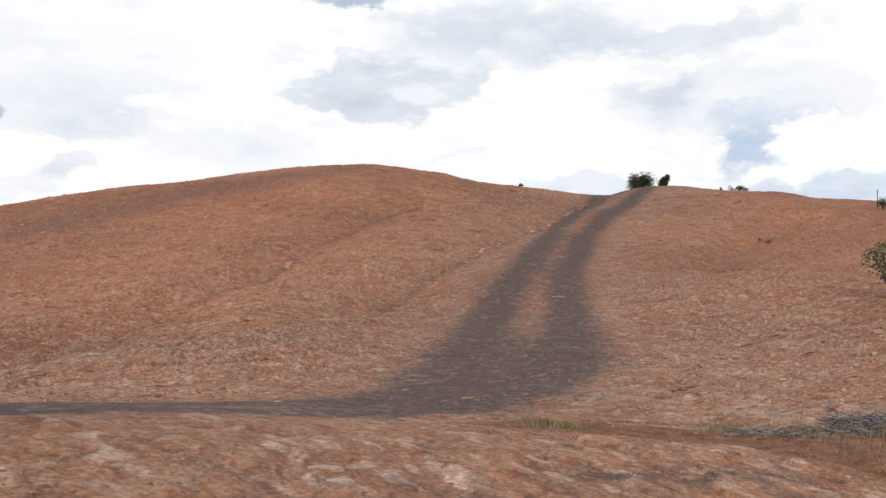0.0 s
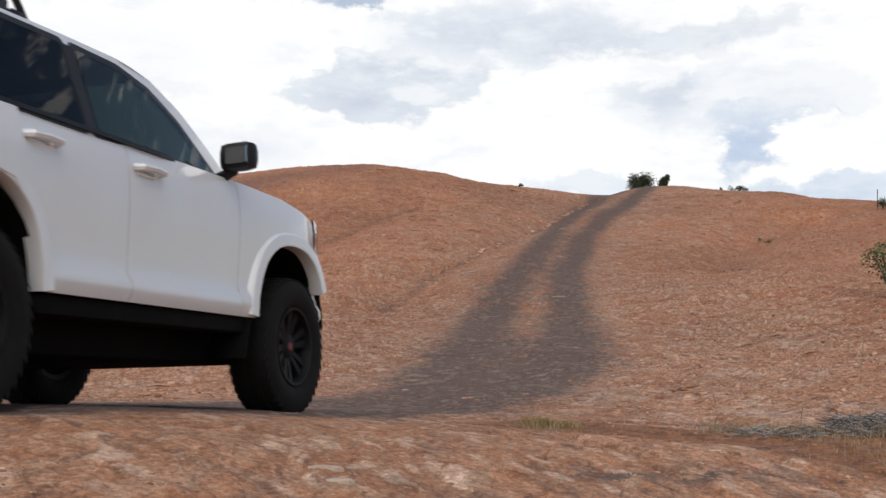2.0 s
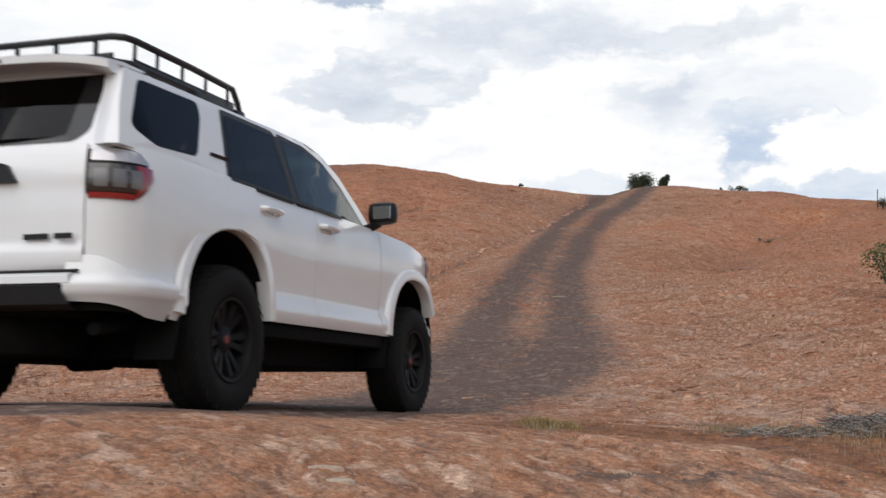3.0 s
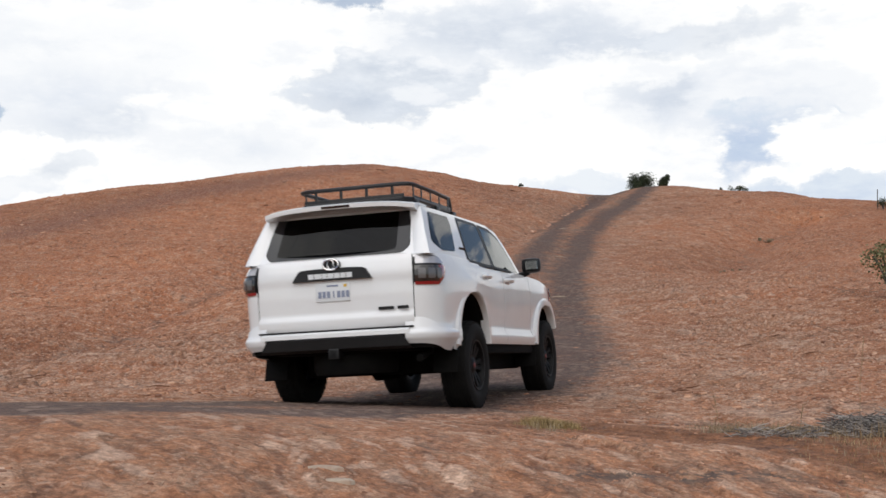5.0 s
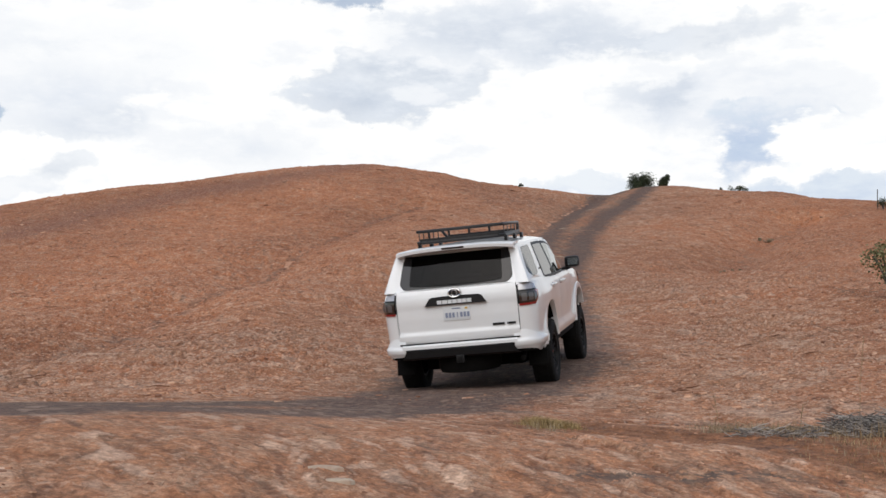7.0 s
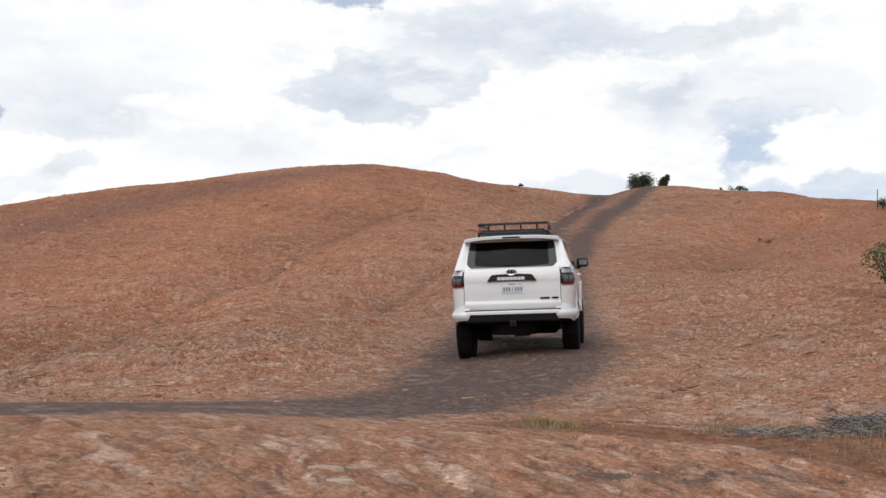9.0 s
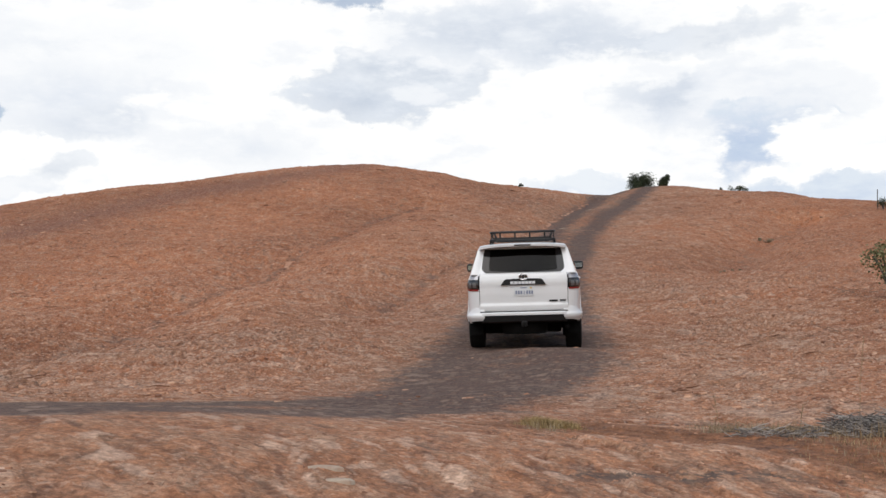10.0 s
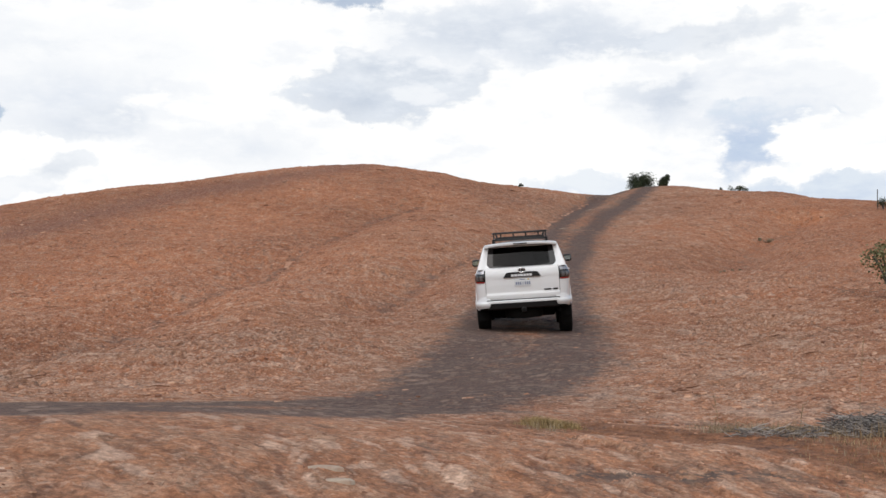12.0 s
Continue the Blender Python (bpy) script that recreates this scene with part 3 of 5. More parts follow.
def build_ground():
    ys = spaced([(-1500, -100, 200), (-100, -20, 10), (-20, -5, 0.5), (-5, 2, 0.07), (2, 9, 0.03), (9, 13, 0.05), (13, 30, 0.08), (30, 60, 0.15), (60, 92, 0.2), (92, 130, 4), (130, 300, 20), (300, 3000, 300)])
    us = spaced([(-60, -10, 10), (-10, -2, 1), (-2, -0.6, 0.03), (-0.6, -0.37, 0.01), (-0.37, 0.37, 0.0012), (0.37, 0.6, 0.01), (0.6, 2, 0.03), (2, 10, 1), (10, 60, 10)])
    gu, gy = np.meshgrid(us, ys)
    gx = gu * (4 + np.maximum(1.0, np.abs(gy)))
    z = height(gx, gy)
    near = (np.abs(gx) < 40) & (gy > -15) & (gy < 95)
    d = to_line(gx, gy, MIDDLE)
    seams = {k: np.abs(to_line(gx, gy, v)) for k, v in (("left", SEAM_LEFT), ("mid", SEAM_MID), ("hollow", HOLLOW))}
    z = z - 0.30 * np.exp(-(seams["left"] / 1.1) ** 2) - 0.30 * np.exp(-(seams["mid"] / 0.9) ** 2) - 0.75 * np.exp(-(seams["hollow"] / 1.6) ** 2)
    # long swells, calmer towards the crest
    crest = np.interp(np.hypot(gx, gy), [40, 58], [1.0, 0.12])
    rough = crest * (0.16 * swell(gx * 0.16, gy * 0.16, 5) + 0.09 * swell(gx * 0.45, gy * 0.45, 6)) + 0.035 * swell(gx * 1.2, gy * 1.2, 7, 2)
    # bedding: thin worn steps across the slope
    step = 8.0 * (0.9 * z + 0.5 * swell(gx * 0.5, gy * 0.5, 8, 3))
    rough = rough + 0.04 * (step - np.floor(step)) ** 4
    calm = np.clip((np.abs(d) - 1.3) / 2.0, 0.12, 1)
    # flakes of three sizes, thick in some patches and worn smooth in others
    bx, by = gx + 0.10 * swell(gx * 3.0, gy * 3.0, 31, 2), gy + 0.10 * swell(gx * 3.0, gy * 3.0, 32, 2)
    rag = 0.5 + 0.5 * swell(gx * 0.33, gy * 0.33, 33, 3)
    rag = np.clip((rag - 0.30) / 0.35, 0.12, 1)
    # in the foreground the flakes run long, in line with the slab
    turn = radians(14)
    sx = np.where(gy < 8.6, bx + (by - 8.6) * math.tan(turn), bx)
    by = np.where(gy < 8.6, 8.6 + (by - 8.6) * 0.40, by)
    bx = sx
    t1, c1, e1 = flaking(bx * 1.7, by * 1.3, 41)
    t2, c2, e2 = flaking(bx * 5.5, by * 4.5, 51)
    t3, c3, e3 = flaking(bx * 15.0, by * 12.0, 61)
    fore = np.clip((9.0 - gy) / 1.0, 0, 1)
    grip = np.clip((np.abs(d) - 0.9) / 1.5, 0.30, 1)
    chip = (0.030 * (t1 - 0.5) * (1 - 0.6 * fore) + (0.022 + 0.012 * (gy > 11)) * np.interp(gy, [16, 45], [1.0, 0.5]) * (t2 - 0.5) * rag + 0.011 * (t3 - 0.5) * rag) * grip
    crack = np.clip(1 - e1 / 0.06, 0, 1) * np.clip(swell(gx * 1.1, gy * 1.1, 71, 2) * 2.2 + 0.1, 0, 1) * (1 - 0.85 * fore)
    chip = chip - 0.025 * crack * grip
    z = z + (rough * calm * np.clip(gy / 20, 0.3, 1) + chip) * near
    n, m = gx.shape
    verts = np.stack([gx, gy, z], -1).reshape(-1, 3)
    q = np.arange(n * m).reshape(n, m)
    faces = np.stack([q[:-1, :-1], q[:-1, 1:], q[1:, 1:], q[1:, :-1]], -1).reshape(-1, 4)
    me = bpy.data.meshes.new("ground")
    me.vertices.add(len(verts))
    me.vertices.foreach_set("co", verts.ravel())
    me.loops.add(faces.size)
    me.loops.foreach_set("vertex_index", faces.ravel())
    me.polygons.add(len(faces))
    me.polygons.foreach_set("loop_start", np.arange(0, faces.size, 4))
    me.polygons.foreach_set("use_smooth", np.ones(len(faces), bool))
    me.update()
    # tyre rubber worn into the rock along the wheel lines
    dl, dr = np.abs(to_line(gx, gy, LEFT_LANE)), np.abs(to_line(gx, gy, RIGHT_LANE))
    wide = np.interp(gy, [0, 8, 14, 20, 28, 45, 80], [0.42, 0.50, 0.75, 0.78, 0.62, 0.58, 0.75])
    val = np.exp(-(dl / wide) ** 2) + np.exp(-(dr / wide) ** 2) + np.interp(gy, [4, 9, 13, 20, 30], [0.5, 0.45, 0.25, 0.18, 0.08]) * np.exp(-(d / 1.0) ** 2)

    def attribute(name, values):
        at = me.attributes.new(name, "FLOAT", "POINT")
        at.data.foreach_set("value", np.clip(values, 0, 1).ravel().astype(np.float32))

    attribute("rubber", val)
    attribute("flake_tone", 0.25 * c1 + 0.40 * c2 + 0.35 * c3)
    part_off = np.clip(e3 * 7 - 0.4, 0, 1) * np.interp(gy, [28, 55], [1.0, 0.3])
    attribute("pale_chip", np.clip((c3 - 0.86 + 0.10 * (rag - 0.5)) * 25, 0, 1) * part_off + np.clip((c2 - 0.95) * 30, 0, 1) * np.clip(e2 * 7 - 0.4, 0, 1) * (gy > 9) * (gy < 30))
    attribute("tick", np.clip((0.075 + 0.05 * (rag - 0.5) - c3) * 25, 0, 1) * part_off)
    # where shade is painted dark: the open crack, flake edges and cracks
    attribute("crevice_shade", np.exp(-(np.abs(to_line(gx, gy, [(2.75, 9.3), (3.05, 10.2), (3.30, 10.9), (3.40, 11.9)]) + 0.08 * swell(gx * 4, gy * 4, 77, 2)) / 0.045) ** 2) * 1.5 + np.clip(1 - e2 / 0.16, 0, 1) * rag * (c1 > 0.3) + 1.4 * crack)
    attribute("varnish", np.exp(-(np.abs(to_line(gx, gy, VARNISH)) / 1.5) ** 2))
    attribute("soil", np.exp(-(np.abs(to_line(gx, gy, SOIL)) / 0.85) ** 4) + 1.1 * np.exp(-(np.abs(to_line(gx, gy, SOIL_TAIL)) / 0.40) ** 2) + 1.0 * np.exp(-(np.abs(to_line(gx, gy, [(0.45, 7.8), (0.9, 7.35), (1.4, 7.15), (1.9, 7.3)])) / 0.36) ** 2))
    attribute("crust", np.exp(-(np.abs(to_line(gx, gy, [(0.50, 5.05), (0.95, 5.15), (1.38, 5.3)])) / 0.15) ** 2) + 0.7 * np.exp(-(np.abs(to_line(gx, gy, [(1.5, 9.9), (2.1, 10.3)])) / 0.2) ** 2))
    # the rock along the track's ridge and at the slope's foot is paler
    attribute("pale", np.exp(-(np.abs(d - 0.6) / 6.0) ** 2) * 1.0 + 0.7 * np.exp(-((gy - 17) / 7) ** 2) + (gy < 10) * 0.6)
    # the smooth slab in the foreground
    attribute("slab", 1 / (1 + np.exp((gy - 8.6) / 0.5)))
    attribute("seam", np.exp(-(seams["left"] / 0.20) ** 2) + np.exp(-(seams["mid"] / 0.22) ** 2) + 0.6 * np.exp(-(seams["hollow"] / 0.6) ** 2))
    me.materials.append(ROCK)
    return tagged(new("ground", me), "red-orange slickrock sandstone with dark tyre marks", "rock", kind="structure")


GROUND = build_ground()


# ---- the off-road vehicle; x forward from the rear axle, y to its left, z up from the tyres' foot ----
def part(name, bm, mat, parent=None, label="", smooth=True):
    me = bpy.data.meshes.new(name)
    bm.to_mesh(me)
    bm.free()
    if smooth:
        me.polygons.foreach_set("use_smooth", [True] * len(me.polygons))
        me.set_sharp_from_angle(angle=radians(35))
    me.materials.append(mat)
    ob = new(name, me)
    if parent is not None:
        ob.parent = parent
    if label:
        tagged(ob, label)
    return ob


def box(bm, centre, size, turn=None, bevel=0.0):
    m = Matrix.Translation(centre) @ (turn or Matrix()) @ Matrix.Diagonal((*size, 1))
    r = bmesh.ops.create_cube(bm, size=1, matrix=m)
    if bevel:
        edges = list({e for v in r["verts"] for e in v.link_edges})
        bmesh.ops.bevel(bm, geom=edges, offset=bevel, segments=2, affect="EDGES", profile=0.6)
    return bm


def tube(bm, points, radius, sides=8, closed=False):
    """A bent tube through points."""
    pts = [Vector(p) for p in points]
    rings = []
    n = len(pts)
    for i, p in enumerate(pts):
        a = pts[(i - 1) % n] if closed or i else p
        b = pts[(i + 1) % n] if closed or i < n - 1 else p
        d = (b - a).normalized()
        up = Vector((0, 0, 1)) if abs(d.z) < 0.9 else Vector((1, 0, 0))
        u = d.cross(up).normalized()
        v = u.cross(d).normalized()
        rings.append([bm.verts.new(p + radius * (math.cos(k) * u + math.sin(k) * v)) for k in (2 * math.pi * j / sides for j in range(sides))])
    for i in range(n if closed else n - 1):
        r, s = rings[i], rings[(i + 1) % n]
        for j in range(sides):
            bm.faces.new((r[j], r[(j + 1) % sides], s[(j + 1) % sides], s[j]))
    if not closed:
        bm.faces.new(rings[0])
        bm.faces.new(rings[-1][::-1])
    return bm


def strip(bm, rows, closed=False):
    """Faces between rows of points, all of one length."""
    v = [[bm.verts.new(p) for p in r] for r in rows]
    for a, b in zip(v[:-1], v[1:]):
        m = len(a)
        for j in range(m if closed else m - 1):
            bm.faces.new((a[j], a[(j + 1) % m], b[(j + 1) % m], b[j]))
    return bm


def thicken(bm, depth):
    bmesh.ops.recalc_face_normals(bm, faces=bm.faces)
    bmesh.ops.solidify(bm, geom=list(bm.faces), thickness=depth)
    return bm


def sheet(bm, loops, lift):
    """A flat sheet within the first loop and outside the others, its points bent to shape by lift."""
    edges = []
    for lp in loops:
        v = [bm.verts.new((a, b, 0)) for a, b in lp]
        edges += [bm.edges.new((v[i], v[(i + 1) % len(v)])) for i in range(len(v))]
    bmesh.ops.triangle_fill(bm, use_beauty=True, use_dissolve=False, edges=edges)
    for v in bm.verts:
        v.co = lift(v.co.x, v.co.y)
    return bm


def rounded(poly, r=0.05, n=4):
    """The corners of a polygon rounded off."""
    out = []
    for i, p in enumerate(poly):
        p = Vector(p)
        a, b = Vector(poly[i - 1]) - p, Vector(poly[(i + 1) % len(poly)]) - p
        k = min(r, a.length * 0.4, b.length * 0.4)
        p0, p1 = p + a.normalized() * k, p + b.normalized() * k
        for j in range(n + 1):
            s = j / n
            q = (1 - s) ** 2 * p0 + 2 * s * (1 - s) * p + s * s * p1
            out.append((q.x, q.y))
    return out


def grown(poly, d):
    """A polygon let out all round by d (counter-clockwise or clockwise alike)."""
    c = Vector((sum(p[0] for p in poly) / len(poly), sum(p[1] for p in poly) / len(poly)))
    area = sum(poly[i - 1][0] * p[1] - p[0] * poly[i - 1][1] for i, p in enumerate(poly))
    s = 1 if area > 0 else -1
    out = []
    for i, p in enumerate(poly):
        a, b = Vector(p) - Vector(poly[i - 1]), Vector(poly[(i + 1) % len(poly)]) - Vector(p)
        n = Vector((a.y, -a.x)).normalized() + Vector((b.y, -b.x)).normalized()
        n = n / max(0.4, n.length_squared / 2)
        out.append((p[0] + s * d * n.x, p[1] + s * d * n.y))
    return out


# the body's outline from above, from the middle of the tail round one side to the middle of the nose
PLAN = [(-1.07, 0), (-1.068, 0.3), (-1.062, 0.55), (-1.045, 0.68), (-1.01, 0.77), (-0.95, 0.835), (-0.85, 0.872), (-0.6, 0.888), (0, 0.892), (1, 0.892), (2, 0.889), (2.8, 0.884), (3.02, 0.872), (3.20, 0.842), (3.37, 0.765), (3.50, 0.62), (3.57, 0.3), (3.59, 0)]
REAR_ARCH = [(-0.50, 0.50), (-0.47, 0.70), (-0.36, 0.87), (-0.17, 0.965), (0.05, 0.985), (0.23, 0.95), (0.37, 0.84), (0.43, 0.68), (0.45, 0.52)]
FRONT_ARCH = [(x + 2.79, z) for x, z in [(-0.47, 0.52), (-0.45, 0.68), (-0.36, 0.84), (-0.20, 0.935), (0.0, 0.955), (0.18, 0.93), (0.31, 0.84), (0.38, 0.70), (0.40, 0.52)]]
FOOT = [(-1.2, 0.50)] + [(-0.501, 0.47)] + REAR_ARCH + [(0.451, 0.52), (2.319, 0.515)] + FRONT_ARCH + [(3.191, 0.52), (3.7, 0.50)]
TOP = [(-1.2, 1.268), (-0.6, 1.268), (1.0, 1.25), (2.25, 1.230), (2.7, 1.214), (3.0, 1.172), (3.22, 1.114), (3.4, 1.058), (3.7, 1.0)]
FLANK = [(0.45, -0.030), (0.51, -0.004), (0.56, 0.020), (0.615, 0.020), (0.645, -0.008), (0.75, -0.006), (0.95, 0.004), (1.08, 0.002), (1.17, -0.008), (1.23, -0.022), (1.27, -0.040)]


def curve_at(line, x):
    return float(np.interp(x, [p[0] for p in line], [p[1] for p in line]))


def plan_stations():
    p = np.array(PLAN)
    s = np.concatenate([[0], np.cumsum(np.hypot(*np.diff(p, axis=0).T))])
    fine = np.linspace(0, s[-1], 400)
    xs, ys = np.interp(fine, s, p[:, 0]), np.interp(fine, s, p[:, 1])
    for _ in range(14):
        xs[1:-1] = (xs[:-2] + 2 * xs[1:-1] + xs[2:]) / 4
        ys[1:-1] = (ys[:-2] + 2 * ys[1:-1] + ys[2:]) / 4
    return fine, xs, ys


PLAN_S, PLAN_X, PLAN_Y = plan_stations()
WIDEST = int(np.argmax(PLAN_Y))


def s_of_x(x):
    """How far round the outline the side lies at x."""
    return float(np.interp(x, PLAN_X, PLAN_S))


def s_of_y_rear(y):
    return float(np.interp(y, PLAN_Y[:60], PLAN_S[:60]))


def on_body(s, z, out=0.0):
    """The body's skin at s round the outline and height z, on its right side."""
    x, y = float(np.interp(s, PLAN_S, PLAN_X)), float(np.interp(s, PLAN_S, PLAN_Y))
    x2, y2 = float(np.interp(s + 0.03, PLAN_S, PLAN_X)), float(np.interp(s + 0.03, PLAN_S, PLAN_Y))
    x1, y1 = float(np.interp(s - 0.03, PLAN_S, PLAN_X)), float(np.interp(s - 0.03, PLAN_S, PLAN_Y))
    n = Vector((y1 - y2, x2 - x1)).normalized()
    # haunches over the wheels
    o = out + curve_at(FLANK, z) + 0.020 * (math.exp(-((x + 0.02) / 0.5) ** 2) + 0.6 * math.exp(-((x - 2.75) / 0.42) ** 2)) * float(np.interp(z, [0.7, 0.95, 1.08, 1.20], [0, 1, 1, 0]))
    return Vector((x + n.x * o, -(y + n.y * o), z))


def skin(name, mat, parent, s0, s1, low=None, high=None, out=0.0, rows=14, mirror=False, label="", depth=0.012):
    """A panel of the body between two stations."""
    marks = [s0, s1] + [s_of_x(p[0]) for p in REAR_ARCH + FRONT_ARCH + FOOT]
    marks += list(np.arange(s0, s1, 0.05))
    ss = sorted({round(m, 4) for m in marks if s0 <= m <= s1})
    lines = []
    for s in ss:
        x = float(np.interp(s, PLAN_S, PLAN_X))
        a = low(s, x) if low else curve_at(FOOT, x)
        b = high(s, x) if high else curve_at(TOP, x)
        zs = [a + (b - a) * k / rows for k in range(rows + 1)]
        lines.append([on_body(s, z, out if isinstance(out, float) else out(s, z)) for z in zs])
    bm = strip(bmesh.new(), lines)
    if mirror:
        for v in bm.verts:
            v.co.y = -v.co.y
    bmesh.ops.recalc_face_normals(bm, faces=bm.faces)
    f = max(bm.faces, key=lambda f: f.calc_area())
    c = f.calc_center_median()
    if f.normal.dot(Vector((c.x - 1.2, c.y * 4, 0))) < 0:
        bmesh.ops.reverse_faces(bm, faces=bm.faces)
    if depth:
        bmesh.ops.solidify(bm, geom=list(bm.faces), thickness=depth)
    return part(name, bm, mat, parent, label)


def cabin_side(x, z):
    """The lean of the cabin's side above the belt."""
    y = 0.868 - 0.36 * (z - 1.25) - 0.10 * max(0.0, x - 1.35) - 0.10 * max(0.0, -0.72 - x) - 0.25 * max(0.0, z - 1.66)
    return Vector((x, -y, z))


CABIN = [(-1.0, 1.262), (2.30, 1.222), (2.06, 1.41), (1.83, 1.56), (1.56, 1.66), (1.25, 1.70), (0.84, 1.705), (0.24, 1.70), (-0.4, 1.695), (-0.76, 1.69), (-0.80, 1.655), (-0.90, 1.48)]
QUARTER = [(-0.69, 1.645), (-0.11, 1.652), (-0.12, 1.57), (-0.29, 1.325), (-0.70, 1.305), (-0.86, 1.375)]
REAR_WIN = [(0.17, 1.645), (0.77, 1.645), (0.77, 1.262), (0.03, 1.272)]
FRONT_WIN = [(0.88, 1.642), (1.22, 1.628), (1.50, 1.572), (1.74, 1.465), (2.05, 1.245), (0.87, 1.260)]


def side_flip(bm, right):
    if not right:
        for v in bm.verts:
            v.co.y = -v.co.y
    bmesh.ops.recalc_face_normals(bm, faces=bm.faces)
    return bm


def face_out(bm):
    """Turn a sheet's faces to the outside of the vehicle."""
    for f in bm.faces:
        f.normal_update()
        c = f.calc_center_median()
        if f.normal.dot(Vector(((c.x - 0.4) * 0.2, c.y, (c.z - 1.2) * 0.6))) < 0:
            f.normal_flip()
    return bm


def pane(name, poly, mat, parent, right, lift, out=0.0, depth=0.006, label="", holes=()):
    bm = sheet(bmesh.new(), [poly, *holes], lift)
    if not right:
        for v in bm.verts:
            v.co.y = -v.co.y
    face_out(bm)
    for v in bm.verts:
        v.co += Vector((0, math.copysign(out, v.co.y), 0)) if out else Vector()
    bmesh.ops.solidify(bm, geom=list(bm.faces), thickness=depth)
    return part(name, bm, mat, parent, label)


def tail_lean(y, z):
    """The tailgate's upper half, leaning forward to the roof."""
    return Vector((-1.045 + 0.60 * (z - 1.26) + 0.09 * abs(y) ** 2.2, y, z))


def letter_bars(name, widths, height_, mat, parent, at, along_v, up_v, gap=0.012, label="", depth=0.006):
    """Lettering as plain bars in a row."""
    bm = bmesh.new()
    p = Vector(at)
    along_v, up_v = Vector(along_v).normalized(), Vector(up_v).normalized()
    n = along_v.cross(up_v)
    turn = Matrix((along_v, up_v, n)).transposed().to_4x4()
    for w in widths:
        if w > 0:
            box(bm, p + along_v * (w / 2), (w, height_, depth), turn)
        p = p + along_v * (abs(w) + gap)
    return part(name, bm, mat, parent, label, smooth=False)


def lathe(bm, profile, centre_y=0.0, steps=40):
    """A body turned about the y axis; profile of (y, radius)."""
    rows = [[Vector((r * math.cos(a), y + centre_y, r * math.sin(a))) for a in (2 * math.pi * i / steps for i in range(steps))] for y, r in profile]
    return strip(bm, rows, closed=True)


def build_wheel(car, x, side):
    """hub with brake disc, under it tyre, rim and cap; side -1 is the right"""
    hub_bm = bmesh.new()
    lathe(hub_bm, [(side * y, r) for y, r in ((-0.10, 0.001), (-0.10, 0.09), (0.0, 0.09), (0.0, 0.165), (0.03, 0.165), (0.03, 0.001))], steps=24)
    wheel = part("wheel", hub_bm, UNDER, car, "black alloy wheel with a dusty off-road tyre")
    bm = bmesh.new()
    lathe(bm, [(-0.105, 0.222), (-0.122, 0.245), (-0.130, 0.30), (-0.125, 0.343), (-0.113, 0.371), (-0.092, 0.384), (-0.04, 0.389), (0.04, 0.389), (0.092, 0.384), (0.113, 0.371), (0.125, 0.343), (0.130, 0.30), (0.122, 0.245), (0.105, 0.222), (0.0, 0.215), (-0.105, 0.222)], steps=56)
    part("tyre", bm, RUBBER, wheel, "worn black all-terrain tyre")
    bm = bmesh.new()
    n = 40
    for i in range(n):
        for y0, w, sh in ((-0.094, 0.038, 0.0), (-0.034, 0.05, 0.5), (0.034, 0.05, 0.0), (0.094, 0.038, 0.5)):
            a = 2 * math.pi * (i + sh) / n
            m = Matrix.Rotation(a, 4, "Y") @ Matrix.Translation((0, y0, 0.389 if abs(y0) < 0.05 else 0.380)) @ Matrix.Rotation(radians(-14 * (1 if y0 > 0 else -1) if abs(y0) > 0.05 else 0), 4, "X") @ Matrix.Rotation(radians(18 if sh else -18), 4, "Z")
            bmesh.ops.create_cube(bm, size=1, matrix=m @ Matrix.Diagonal((0.044, w, 0.015, 1)))
    tagged(part("tread", bm, RUBBER, wheel, "knobbly tread blocks"), kind="stuff")
    o = side
    bm = bmesh.new()
    lathe(bm, [(o * 0.108, 0.224), (o * 0.120, 0.222), (o * 0.118, 0.208), (o * 0.09, 0.198), (o * 0.02, 0.190), (-o * 0.10, 0.195), (-o * 0.108, 0.222)], steps=48)
    part("rim", bm, RIM, wheel)
    for k in range(6):
        bm = bmesh.new()
        a = 2 * math.pi * k / 6
        rot_k = Matrix.Rotation(a, 4, "Y")
        for d in (-1, 1):
            pts = []
            for r, y, w, h in ((0.045, 0.066, 0.026, 0.03), (0.11, 0.080, 0.021, 0.030), (0.200, 0.094, 0.030, 0.026)):
                off = d * (0.012 + 0.19 * max(0.0, r - 0.05))
                c = [Vector((off - w, o * (y - h), r)), Vector((off + w, o * (y - h), r)), Vector((off + w * 0.7, o * y, r)), Vector((off - w * 0.7, o * y, r))]
                pts.append([rot_k @ v for v in c])
            strip(bm, pts, closed=True)
        part("spoke", bm, RIM, wheel)
    bm = bmesh.new()
    lathe(bm, [(o * 0.03, 0.075), (o * 0.072, 0.072), (o * 0.084, 0.055), (o * 0.086, 0.001)], steps=24)
    cap = part("centre_cap", bm, RIM, wheel)
    bm = bmesh.new()
    lathe(bm, [(o * 0.080, 0.026), (o * 0.088, 0.023), (o * 0.089, 0.001)], steps=20)
    part("cap_badge", bm, material_red_cap, cap, "dull red centre badge")
    for k in range(6):
        bm = bmesh.new()
        a = 2 * math.pi * (k + 0.5) / 6
        lathe(bm, [(o * 0.05, 0.011), (o * 0.076, 0.011), (o * 0.078, 0.001)], steps=6)
        bmesh.ops.translate(bm, verts=bm.verts, vec=(0.062 * math.cos(a), 0, 0.062 * math.sin(a)))
        part("wheel_nut", bm, BLACK, wheel)
    wheel.location = (x, side * 0.792, 0.392)
    return wheel


material_red_cap = material("cap_red", (0.16, 0.014, 0.016), 0.5)


